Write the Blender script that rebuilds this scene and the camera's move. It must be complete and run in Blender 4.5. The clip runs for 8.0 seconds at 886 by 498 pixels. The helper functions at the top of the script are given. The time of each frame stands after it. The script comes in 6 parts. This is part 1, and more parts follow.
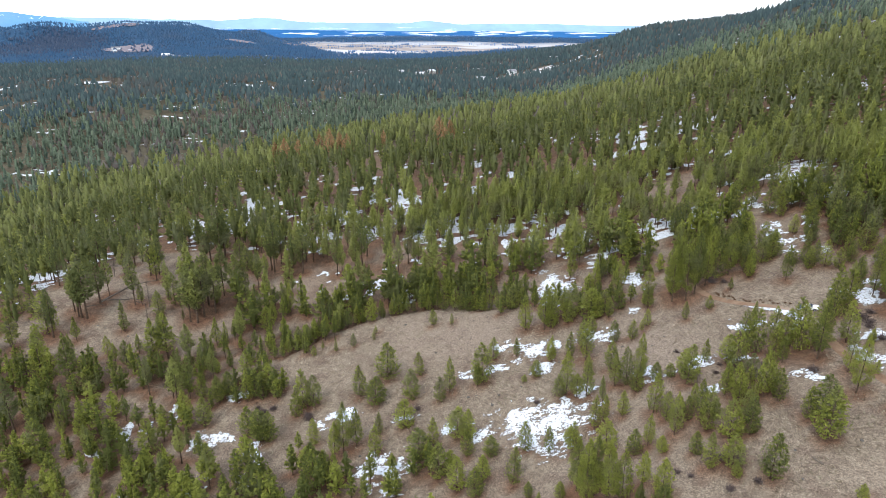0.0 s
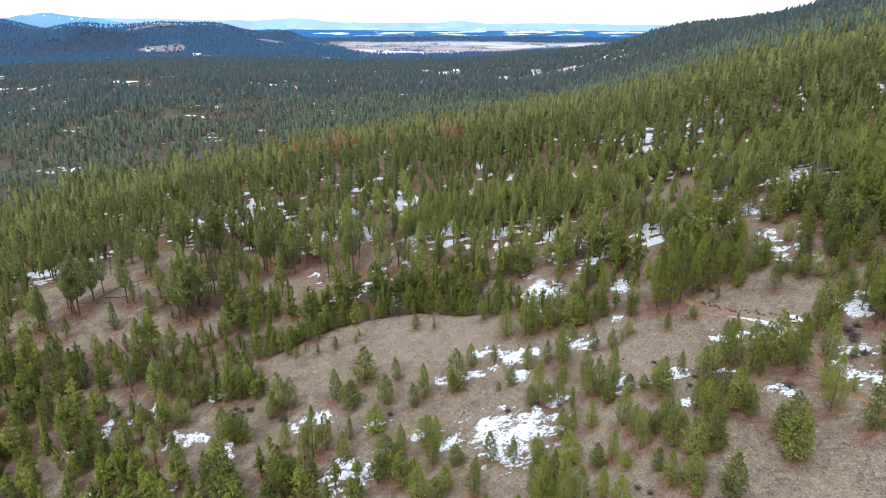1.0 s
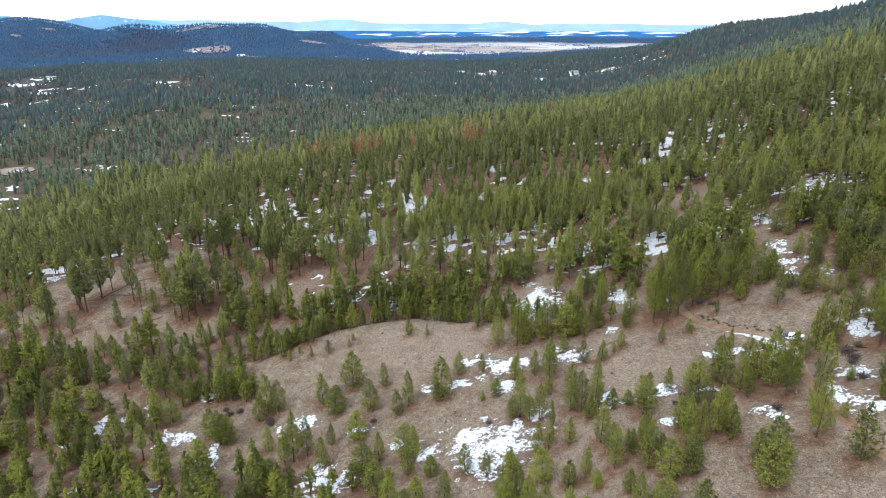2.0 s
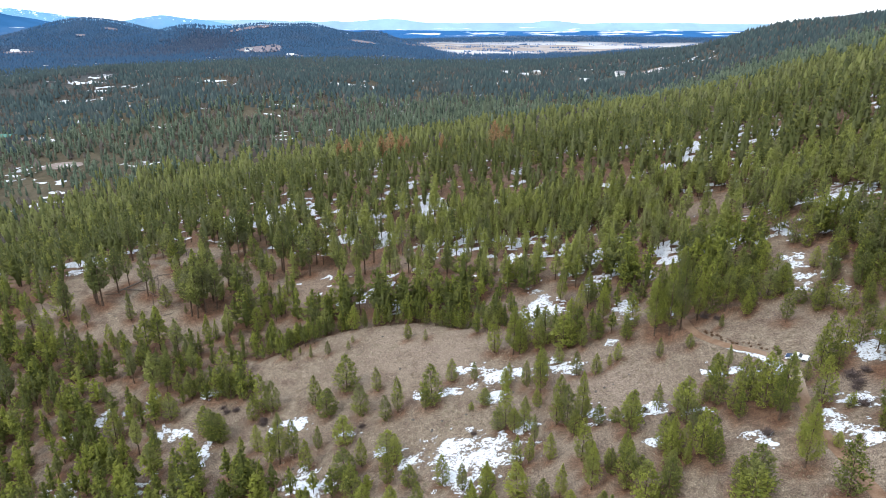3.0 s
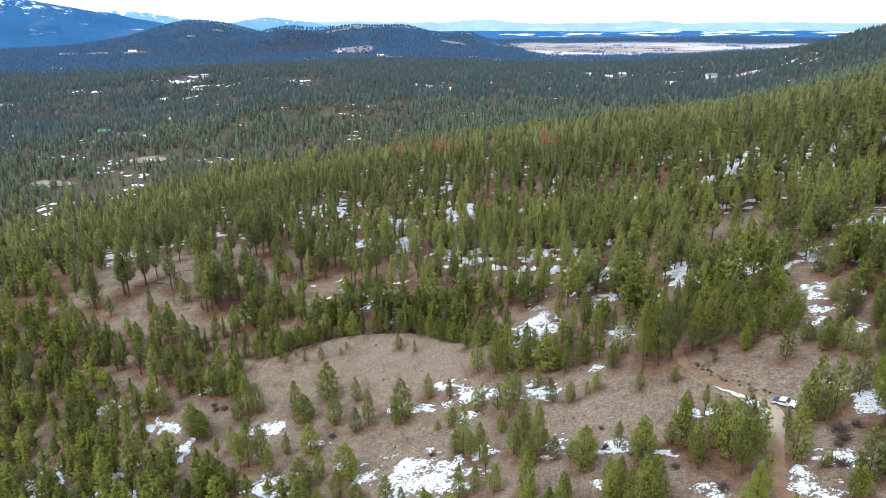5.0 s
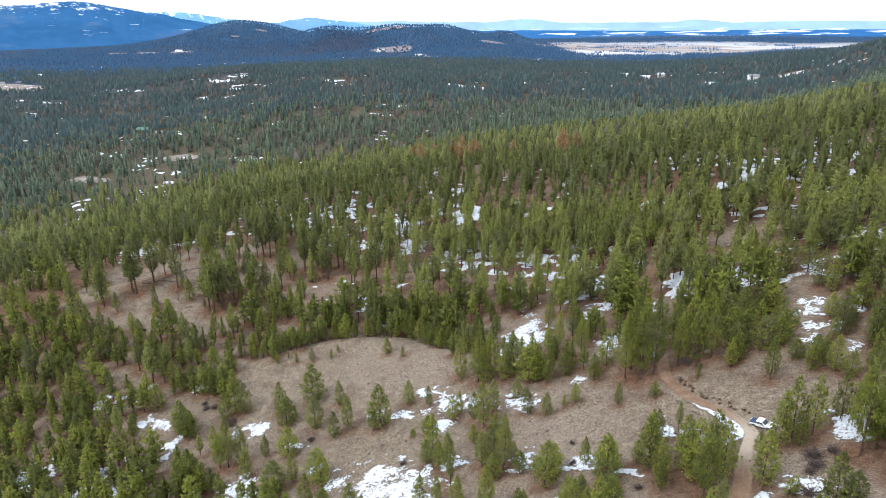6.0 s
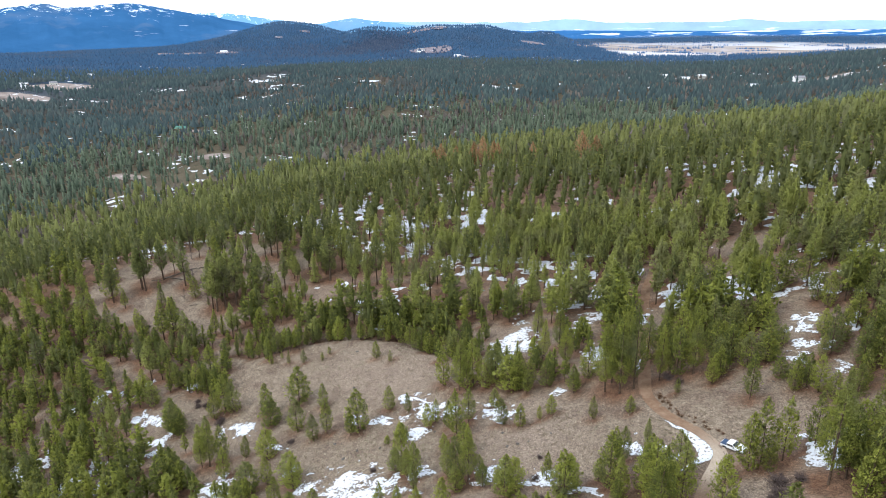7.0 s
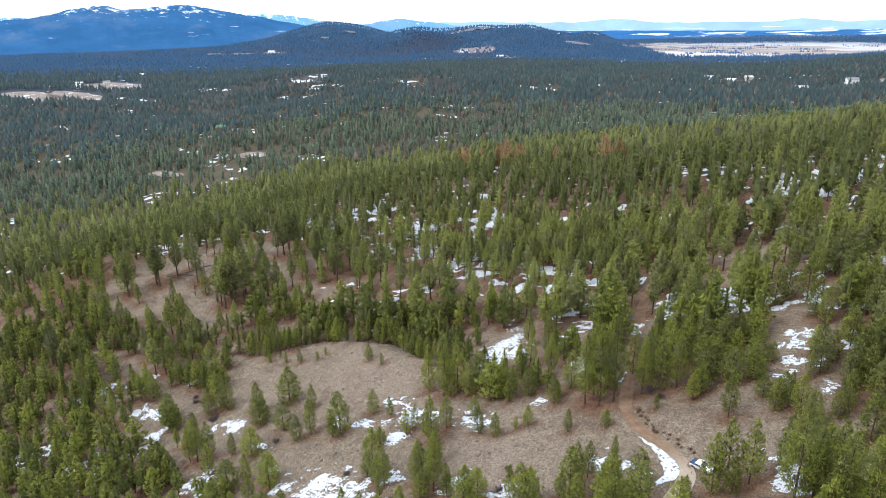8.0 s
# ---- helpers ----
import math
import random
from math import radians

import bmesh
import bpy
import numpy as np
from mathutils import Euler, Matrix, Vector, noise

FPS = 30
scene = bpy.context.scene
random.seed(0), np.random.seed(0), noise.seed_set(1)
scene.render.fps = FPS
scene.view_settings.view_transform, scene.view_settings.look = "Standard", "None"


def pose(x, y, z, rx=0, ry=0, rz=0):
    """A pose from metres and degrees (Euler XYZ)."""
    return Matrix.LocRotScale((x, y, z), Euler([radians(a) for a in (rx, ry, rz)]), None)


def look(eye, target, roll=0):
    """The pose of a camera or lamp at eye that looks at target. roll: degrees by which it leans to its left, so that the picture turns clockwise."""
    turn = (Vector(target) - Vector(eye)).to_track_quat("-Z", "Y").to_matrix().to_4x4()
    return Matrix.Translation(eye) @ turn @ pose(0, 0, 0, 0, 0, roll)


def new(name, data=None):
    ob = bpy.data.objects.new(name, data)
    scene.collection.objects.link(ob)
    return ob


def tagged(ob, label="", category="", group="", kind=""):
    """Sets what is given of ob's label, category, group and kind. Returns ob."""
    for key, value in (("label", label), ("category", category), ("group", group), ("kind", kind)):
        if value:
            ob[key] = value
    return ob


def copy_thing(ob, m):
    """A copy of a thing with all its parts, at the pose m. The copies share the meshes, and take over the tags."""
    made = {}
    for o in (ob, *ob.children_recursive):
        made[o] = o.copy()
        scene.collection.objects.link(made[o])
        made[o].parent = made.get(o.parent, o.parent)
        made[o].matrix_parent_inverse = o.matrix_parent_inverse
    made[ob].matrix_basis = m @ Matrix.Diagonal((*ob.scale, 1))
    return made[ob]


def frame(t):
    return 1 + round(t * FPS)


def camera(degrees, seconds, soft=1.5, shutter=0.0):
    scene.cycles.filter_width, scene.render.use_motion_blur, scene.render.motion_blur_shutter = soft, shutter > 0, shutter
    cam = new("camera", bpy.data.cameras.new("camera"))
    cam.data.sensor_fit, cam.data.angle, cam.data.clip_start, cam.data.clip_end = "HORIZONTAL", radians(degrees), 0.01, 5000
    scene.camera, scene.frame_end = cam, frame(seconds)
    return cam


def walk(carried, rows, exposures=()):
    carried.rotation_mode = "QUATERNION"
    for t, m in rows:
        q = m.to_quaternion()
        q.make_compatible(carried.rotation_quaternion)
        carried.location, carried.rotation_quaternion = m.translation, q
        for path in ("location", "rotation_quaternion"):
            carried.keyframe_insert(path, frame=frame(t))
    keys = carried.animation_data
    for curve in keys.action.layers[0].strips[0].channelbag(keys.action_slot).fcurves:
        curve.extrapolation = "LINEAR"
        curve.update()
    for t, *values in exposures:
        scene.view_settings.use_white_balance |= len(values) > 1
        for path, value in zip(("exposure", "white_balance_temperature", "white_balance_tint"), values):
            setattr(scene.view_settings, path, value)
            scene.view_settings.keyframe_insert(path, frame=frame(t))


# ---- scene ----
cam = camera(69.4, 8.0, 0.5)
PATH = [
    (0, (-1.587, 1.825, 120.782), (-1.579, 3.717, 120.134), 0.1),
    (0.5, (5.599, 3.053, 120.988), (5.567, 4.945, 120.339), 0.1),
    (1, (12.722, 4.599, 121.221), (12.64, 6.489, 120.572), 0.0),
    (1.5, (19.717, 6.578, 121.412), (19.576, 8.465, 120.765), -0.1),
    (3, (39.89, 14.266, 122.092), (39.54, 16.125, 121.444), -0.2),
    (3.5, (46.392, 17.286, 122.311), (45.972, 19.131, 121.664), -0.2),
    (4, (52.867, 20.482, 122.554), (52.379, 22.31, 121.907), -0.2),
    (4.5, (59.315, 23.821, 122.774), (58.761, 25.631, 122.128), -0.3),
    (6, (78.354, 34.899, 123.601), (77.625, 36.646, 122.955), -0.5),
    (6.5, (84.595, 38.884, 123.884), (83.811, 40.607, 123.239), -0.6),
    (7, (90.747, 42.965, 124.177), (89.905, 44.661, 123.533), -0.6),
    (7.5, (96.769, 47.072, 124.42), (95.869, 48.737, 123.776), -0.7),
    (8, (102.671, 51.21, 124.553), (101.711, 52.843, 123.911), -0.7),
]
walk(cam, [(t, look(eye, target, roll)) for t, eye, target, roll in PATH])

# ---- light: bright overcast ----
SUN_ELEVATION, SUN_TURN = radians(42), radians(160)
world = bpy.data.worlds.new("overcast_sky")
scene.world = world
world.use_nodes = True
wn, wl = world.node_tree.nodes, world.node_tree.links
wn.clear()
sky = wn.new("ShaderNodeTexSky")
sky.sky_type, sky.sun_disc = "NISHITA", False
sky.sun_elevation, sky.sun_rotation = SUN_ELEVATION, SUN_TURN
sky_dim = wn.new("ShaderNodeVectorMath")
sky_dim.operation = "SCALE"
sky_dim.inputs["Scale"].default_value = 0.10
cloud_noise = wn.new("ShaderNodeTexNoise")
cloud_noise.inputs["Scale"].default_value = 2.4
cloud_noise.inputs["Detail"].default_value = 5
cloud_map = wn.new("ShaderNodeMapping")
cloud_map.inputs["Scale"].default_value = (1, 1, 4)
cloud_co = wn.new("ShaderNodeTexCoord")
cloud_ramp = wn.new("ShaderNodeValToRGB")
cloud_ramp.color_ramp.elements[0].position, cloud_ramp.color_ramp.elements[0].color = 0.34, (0.765, 0.88, 1.04, 1)
cloud_ramp.color_ramp.elements[1].position, cloud_ramp.color_ramp.elements[1].color = 0.62, (0.925, 1.00, 1.105, 1)
sky_mix = wn.new("ShaderNodeMix")
sky_mix.data_type = "RGBA"
sky_mix.inputs["Factor"].default_value = 0.92
background = wn.new("ShaderNodeBackground")
background.inputs["Strength"].default_value = 1.0
world_out = wn.new("ShaderNodeOutputWorld")
wl.new(cloud_co.outputs["Generated"], cloud_map.inputs["Vector"])
wl.new(cloud_map.outputs["Vector"], cloud_noise.inputs["Vector"])
wl.new(cloud_noise.outputs["Fac"], cloud_ramp.inputs["Fac"])
wl.new(sky.outputs["Color"], sky_dim.inputs[0])
wl.new(sky_dim.outputs["Vector"], sky_mix.inputs["A"])
wl.new(cloud_ramp.outputs["Color"], sky_mix.inputs["B"])
wl.new(sky_mix.outputs["Result"], background.inputs["Color"])
wl.new(background.outputs["Background"], world_out.inputs["Surface"])

sun = new("sun", bpy.data.lights.new("sun", "SUN"))
sun.data.energy, sun.data.angle, sun.data.color = 0.9, radians(16), (1.0, 0.985, 0.95)
sun.matrix_world = look((0, 0, 600), (0.45 * 600, 0.65 * 600, 0))
scene.view_settings.exposure = 1.1


# ---- materials ----
def material(name, rough=0.9, spec=0.2, metal=0.0):
    m = bpy.data.materials.new(name)
    m.use_nodes = True
    b = m.node_tree.nodes["Principled BSDF"]
    b.inputs["Roughness"].default_value = rough
    b.inputs["Specular IOR Level"].default_value = spec
    b.inputs["Metallic"].default_value = metal
    return m, m.node_tree.nodes, m.node_tree.links, b


def place(nodes):
    return nodes.new("ShaderNodeNewGeometry").outputs["Position"]


def noise_of(nodes, links, vector, size, detail=4, rough=0.55):
    n = nodes.new("ShaderNodeTexNoise")
    n.inputs["Scale"].default_value = 1.0 / size
    n.inputs["Detail"].default_value = detail
    n.inputs["Roughness"].default_value = rough
    links.new(vector, n.inputs["Vector"])
    return n.outputs["Fac"]


def ramp(nodes, links, fac, stops):
    r = nodes.new("ShaderNodeValToRGB")
    els = r.color_ramp.elements
    while len(els) < len(stops):
        els.new(0.5)
    for e, (p, c) in zip(els, stops):
        e.position, e.color = p, (*c, 1)
    links.new(fac, r.inputs["Fac"])
    return r.outputs["Color"]


def mix(nodes, links, fac, a, b, blend="MIX"):
    m = nodes.new("ShaderNodeMix")
    m.data_type, m.blend_type = "RGBA", blend
    for sock, v in (("Factor", fac), ("A", a), ("B", b)):
        if isinstance(v, (int, float)):
            m.inputs[sock].default_value = v
        elif isinstance(v, tuple):
            m.inputs[sock].default_value = (*v, 1)
        else:
            links.new(v, m.inputs[sock])
    return m.outputs["Result"]


def calc(nodes, links, op, a, b=0.0, clamp=False):
    m = nodes.new("ShaderNodeMath")
    m.operation, m.use_clamp = op, clamp
    for i, v in enumerate((a, b)):
        if isinstance(v, (int, float)):
            m.inputs[i].default_value = v
        else:
            links.new(v, m.inputs[i])
    return m.outputs["Value"]


def attribute(nodes, name):
    a = nodes.new("ShaderNodeAttribute")
    a.attribute_name = name
    return a.outputs["Fac"]


def bump(nodes, links, bsdf, height, strength, dist):
    b = nodes.new("ShaderNodeBump")
    b.inputs["Strength"].default_value, b.inputs["Distance"].default_value = strength, dist
    links.new(height, b.inputs["Height"])
    links.new(b.outputs["Normal"], bsdf.inputs["Normal"])


def plain_material(name, colour, rough=0.6, spec=0.3, metal=0.0, vary=0.25, size=0.4):
    m, n, l, b = material(name, rough, spec, metal)
    f = noise_of(n, l, place(n), size, 5)
    dark = tuple(c * (1 - vary) for c in colour)
    light = tuple(min(1, c * (1 + vary)) for c in colour)
    l.new(ramp(n, l, f, [(0.3, dark), (0.7, light)]), b.inputs["Base Color"])
    return m


def ground_material():
    m, n, l, b = material("dry_grass_ground", 0.95, 0.1)
    p = place(n)
    broad, patch, tuft, fine = (noise_of(n, l, p, s, d, r) for s, d, r in ((38, 4, 0.5), (7, 6, 0.7), (1.5, 6, 0.8), (0.45, 4, 0.75)))
    grain = mix(n, l, 0.5, tuft, fine)
    grass = ramp(n, l, grain, [(0.37, (0.104, 0.080, 0.060)), (0.50, (0.186, 0.144, 0.108)), (0.61, (0.296, 0.242, 0.184))])
    bare = ramp(n, l, fine, [(0.38, (0.078, 0.052, 0.040)), (0.64, (0.185, 0.134, 0.104))])
    col = mix(n, l, calc(n, l, "MULTIPLY", calc(n, l, "SUBTRACT", patch, 0.47), 5.0, True), grass, bare)
    straw = ramp(n, l, fine, [(0.38, (0.122, 0.090, 0.070)), (0.60, (0.304, 0.238, 0.189))])
    pale = mix(n, l, calc(n, l, "MULTIPLY", calc(n, l, "SUBTRACT", broad, 0.48), 4.0, True), col, straw)
    litter = ramp(n, l, tuft, [(0.36, (0.072, 0.037, 0.023)), (0.62, (0.178, 0.097, 0.060))])
    lit = calc(n, l, "MULTIPLY", attribute(n, "litter"), calc(n, l, "ADD", patch, 0.45), True)
    col = mix(n, l, lit, pale, litter)
    speck = ramp(n, l, noise_of(n, l, p, 0.20, 2, 0.6), [(0.36, (0.57, 0.57, 0.57)), (0.50, (0.93, 0.93, 0.93)), (0.66, (1.38, 1.36, 1.30))])
    col = mix(n, l, 1.0, col, speck, "MULTIPLY")
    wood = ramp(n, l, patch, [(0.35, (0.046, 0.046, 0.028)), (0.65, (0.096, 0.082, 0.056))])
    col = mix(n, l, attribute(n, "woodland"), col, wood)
    # Distant ground turns dark blue: airy haze painted into its colour by distance.
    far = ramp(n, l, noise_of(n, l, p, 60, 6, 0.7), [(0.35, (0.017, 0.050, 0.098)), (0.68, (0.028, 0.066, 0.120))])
    col = mix(n, l, attribute(n, "far_haze"), col, far)
    stripes = n.new("ShaderNodeMapping")
    stripes.inputs["Scale"].default_value = (0.001, 0.004, 0.000)
    l.new(p, stripes.inputs["Vector"])
    plots = n.new("ShaderNodeTexVoronoi")
    plots.inputs["Scale"].default_value = 1.0
    l.new(stripes.outputs["Vector"], plots.inputs["Vector"])
    sep = n.new("ShaderNodeSeparateColor")
    l.new(plots.outputs["Color"], sep.inputs["Color"])
    fields = ramp(n, l, sep.outputs["Red"], [(0.1, (0.215, 0.170, 0.145)), (0.40, (0.285, 0.245, 0.225)), (0.62, (0.46, 0.46, 0.48)), (0.85, (0.235, 0.190, 0.160))])
    fields = mix(n, l, calc(n, l, "MULTIPLY", calc(n, l, "SUBTRACT", noise_of(n, l, p, 90, 6, 0.75), 0.46), 3.0, True), fields, (0.44, 0.44, 0.46))
    col = mix(n, l, attribute(n, "field"), col, fields)
    l.new(col, b.inputs["Base Color"])
    bump(n, l, b, mix(n, l, 0.45, tuft, fine), 0.8, 0.35)
    return m


def snow_material():
    m, n, l, b = material("old_snow", 0.75, 0.25)
    p = place(n)
    f = noise_of(n, l, p, 1.1, 5, 0.65)
    white = ramp(n, l, f, [(0.28, (0.38, 0.41, 0.46)), (0.50, (0.58, 0.60, 0.64))])
    poke = noise_of(n, l, p, 0.62, 3, 0.7)
    stems = calc(n, l, "MULTIPLY", calc(n, l, "SUBTRACT", calc(n, l, "ADD", poke, calc(n, l, "MULTIPLY", f, 0.45)), calc(n, l, "SUBTRACT", 0.790, calc(n, l, "MULTIPLY", attribute(n, "thin"), 0.115))), 22.0, True)
    l.new(mix(n, l, stems, white, (0.135, 0.110, 0.088)), b.inputs["Base Color"])
    bump(n, l, b, f, 0.5, 0.12)
    return m


def dirt_material():
    m, n, l, b = material("track_dirt", 0.95, 0.1)
    p = place(n)
    a, c = noise_of(n, l, p, 2.2, 5, 0.6), noise_of(n, l, p, 0.25, 4, 0.6)
    col = ramp(n, l, mix(n, l, 0.4, a, c), [(0.3, (0.120, 0.068, 0.043)), (0.5, (0.190, 0.118, 0.076)), (0.7, (0.265, 0.180, 0.124))])
    worn = ramp(n, l, c, [(0.3, (0.290, 0.228, 0.170)), (0.7, (0.420, 0.352, 0.280))])
    l.new(mix(n, l, attribute(n, "worn"), col, worn), b.inputs["Base Color"])
    bump(n, l, b, c, 0.7, 0.1)
    return m


def needle_material(name, dark, mid, light, spread=1.0, dulled=0.40, tint=(0.98, 0.98, 0.60), patch=8.5):
    m, n, l, b = material(name, 0.7, 0.15)
    info = n.new("ShaderNodeObjectInfo")
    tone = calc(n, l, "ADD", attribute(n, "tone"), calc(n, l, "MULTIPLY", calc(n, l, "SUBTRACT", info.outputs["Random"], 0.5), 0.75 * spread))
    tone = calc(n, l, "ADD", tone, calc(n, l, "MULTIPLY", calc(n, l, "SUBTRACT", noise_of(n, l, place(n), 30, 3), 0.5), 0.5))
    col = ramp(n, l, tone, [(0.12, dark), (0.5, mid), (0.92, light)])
    dull = calc(n, l, "MULTIPLY", calc(n, l, "SUBTRACT", noise_of(n, l, place(n), patch, 1 if patch < 20 else 4), 0.50), 4.5, True)
    grey = sum(mid) / 3
    col = mix(n, l, calc(n, l, "MULTIPLY", dull, dulled), col, tuple(grey * c for c in tint))
    l.new(col, b.inputs["Base Color"])
    soft_way = n.new("ShaderNodeAttribute")
    soft_way.attribute_name = "puff"
    turned = n.new("ShaderNodeVectorTransform")
    turned.vector_type, turned.convert_from, turned.convert_to = "NORMAL", "OBJECT", "WORLD"
    l.new(soft_way.outputs["Vector"], turned.inputs["Vector"])
    blend = n.new("ShaderNodeMix")
    blend.data_type = "VECTOR"
    blend.inputs["Factor"].default_value = 0.72
    l.new(n.new("ShaderNodeNewGeometry").outputs["Normal"], blend.inputs["A"])
    l.new(turned.outputs["Vector"], blend.inputs["B"])
    unit = n.new("ShaderNodeVectorMath")
    unit.operation = "NORMALIZE"
    l.new(blend.outputs["Result"], unit.inputs[0])
    l.new(unit.outputs["Vector"], b.inputs["Normal"])
    thin = n.new("ShaderNodeBsdfTranslucent")
    l.new(col, thin.inputs["Color"])
    both = n.new("ShaderNodeMixShader")
    both.inputs["Fac"].default_value = 0.5
    l.new(b.outputs["BSDF"], both.inputs[1])
    l.new(thin.outputs["BSDF"], both.inputs[2])
    l.new(both.outputs["Shader"], n["Material Output"].inputs["Surface"])
    return m


def bark_material(name, dark, light):
    m, n, l, b = material(name, 0.95, 0.1)
    f = noise_of(n, l, place(n), 0.35, 5, 0.7)
    l.new(ramp(n, l, f, [(0.35, dark), (0.65, light)]), b.inputs["Base Color"])
    bump(n, l, b, f, 0.8, 0.05)
    return m


GROUND, SNOW, DIRT = ground_material(), snow_material(), dirt_material()
NEEDLES = needle_material("pine_needles", (0.122, 0.138, 0.036), (0.238, 0.260, 0.050), (0.336, 0.352, 0.070), 1.0, 0.6, (1.02, 1.04, 0.52))
TIMBER_NEEDLES = needle_material("timber_pine_needles", (0.136, 0.152, 0.052), (0.256, 0.274, 0.077), (0.352, 0.366, 0.102), 1.0, 0.6, (1.08, 1.03, 0.62))
RIDGE_NEEDLES = needle_material("ridge_pine_needles", (0.138, 0.152, 0.050), (0.262, 0.272, 0.076), (0.350, 0.362, 0.102), 1.0, 0.6, (1.02, 1.04, 0.58))
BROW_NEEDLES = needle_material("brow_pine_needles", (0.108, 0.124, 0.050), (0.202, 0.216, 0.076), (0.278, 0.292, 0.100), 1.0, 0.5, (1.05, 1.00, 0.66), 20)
# Distance haze is mixed into these four needle colours, bluer farther off.
MID_NEEDLES = needle_material("pine_needles_hazed", (0.070, 0.098, 0.076), (0.130, 0.170, 0.118), (0.188, 0.232, 0.155), 1.0, 0.5, (1.06, 0.98, 0.74), 26)
FAR_NEEDLES = needle_material("fir_needles_hazed_far", (0.060, 0.092, 0.096), (0.093, 0.134, 0.130), (0.126, 0.170, 0.157), 1.0, 0.55, (1.06, 1.00, 0.92), 70)
HILL_NEEDLES = needle_material("fir_needles_hazed_hill", (0.036, 0.096, 0.188), (0.049, 0.120, 0.220), (0.064, 0.137, 0.240), 1.0, 0.6, (0.95, 1.05, 1.35), 150)
PLAIN_NEEDLES = needle_material("plain_trees_hazed", (0.040, 0.120, 0.270), (0.052, 0.148, 0.320), (0.068, 0.172, 0.350), 1.0, 0.5, (0.95, 1.05, 1.35), 150)
RUST = needle_material("dead_red_needles", (0.24, 0.115, 0.055), (0.38, 0.200, 0.100), (0.48, 0.280, 0.150), 1.0, 0.0)
BARK = bark_material("pine_bark", (0.050, 0.036, 0.027), (0.130, 0.086, 0.060))
DEADWOOD = bark_material("grey_deadwood", (0.060, 0.048, 0.040), (0.170, 0.140, 0.115))
TWIGS = bark_material("bare_twigs", (0.058, 0.044, 0.042), (0.128, 0.096, 0.088))
DRY_BRUSH = bark_material("dry_brush", (0.070, 0.042, 0.028), (0.190, 0.110, 0.066))
STONE = plain_material("lichen_stone", (0.10, 0.09, 0.08), 0.9, 0.2, 0, 0.5, 0.3)


# ---- lay of the land ----
LOWLAND = [
    (-600, -300, 420, -59.2), (0, -300, 420, -25.4), (600, -300, 420, 68.5), (-700, 150, 300, -11.4),
    (-300, 150, 300, 14.5), (100, 150, 300, -42.6), (450, 150, 300, 72.9), (-550, 450, 230, -46.4),
    (-250, 450, 230, 9.0), (50, 450, 230, 22.0), (330, 450, 230, 22.7), (-850, 800, 290, -53.2),
    (-450, 800, 290, 27.1), (-100, 800, 290, -36.2), (250, 800, 290, -14.5), (600, 800, 290, 83.2),
    (540, 1000, 75, 12.0), (585, 900, 80, 18.0), (-1100, 1250, 380, -3.7), (-550, 1250, 380, 35.2), (-50, 1250, 380, -40.0), (400, 1250, 380, 53.7),
]
UPLAND = [
    (-1500, 1900, 560, -42.4), (-600, 1900, 560, -2.0), (150, 1900, 560, -21.6), (700, 1900, 560, 55.0),
    (-1090, 2810, 230, 73.8), (-820, 2900, 200, 3.8), (-1420, 2750, 230, 36.3), (-2040, 2700, 240, 120.7),
    (-2400, 2550, 260, 11.5), (-1750, 2750, 220, -6.2), (-1250, 2800, 180, -9.0), (0, 2900, 800, -22.5),
    (-1000, 2300, 500, 33.9), (-2000, 2000, 500, 36.3), (-300, 4000, 900, 40.5), (800, 3800, 900, 19.7),
]
HILLTOPS = [
    (-1634, 2440, 75, 18.5), (-1561, 2490, 75, 21.1), (-1485, 2538, 75, 34.3), (-1407, 2584, 75, 18.3), (-1325, 2629, 75, 14.6), (-1241, 2672, 75, 15.7),
    (-986, 2781, 75, 14.0), (-906, 2810, 75, -40.0), (-812, 2841, 75, 32.0),
]
ROLLS = [
    [0.6, 0.9, 0.1, -5.6, -13.6, 10.5, -3.7, 2.0, -0.2, 1.5],
    [-0.3, 0.7, 1.6, 2.2, -4.9, -6.2, -0.8, -5.3, 0.2, -0.6],
    [-1.7, 4.2, 4.8, 1.3, -7.4, -0.8, 4.9, -2.1, 2.9, 3.9],
    [-1.3, 0.7, 1.6, -1.8, 0.5, 3.9, 5.0, -7.8, 3.9, -0.6],
    [3.5, -16.9, 2.7, 0.4, 2.2, 2.5, 7.1, -9.9, 1.1, -2.6],
    [19.1, -2.0, 9.0, 0.8, 2.0, 5.7, 9.5, -3.3, 1.0, 5.1],
    [5.0, 1.4, 0.6, -6.1, 0.2, 8.5, -0.7, -16.5, 5.4, 9.8],
    [0.1, -0.0, -1.1, -4.9, -1.9, 2.1, 0.3, -0.9, 2.4, 11.6],
    [-2.0, -2.8, -0.6, -0.4, -0.1, -0.2, 0.6, 2.3, -13.6, 9.7],
]
SWELLS = [
    [-18.8, -4.1, -2.8, -5.0, 3.7, 6.7, 0.1],
    [2.7, -0.6, -5.6, -1.1, -1.2, -1.3, -1.9],
    [9.2, 4.8, -3.0, 4.1, -3.9, 8.2, 1.0],
    [-2.7, 0.7, 0.0, -0.5, -0.5, -3.3, -2.8],
    [-1.1, 1.9, 3.0, 2.0, 5.7, -0.1, 3.8],
]
TRACK = [(94, 96), (91.5, 112), (90.2, 123), (89.7, 130), (90.6, 140), (91.8, 147), (91.9, 152), (89.4, 156.6), (85.3, 160.8), (81.2, 164.7),
         (77.9, 169.2), (75.6, 174), (73.6, 184), (71.2, 197), (69, 210), (66.5, 226), (66, 245)]


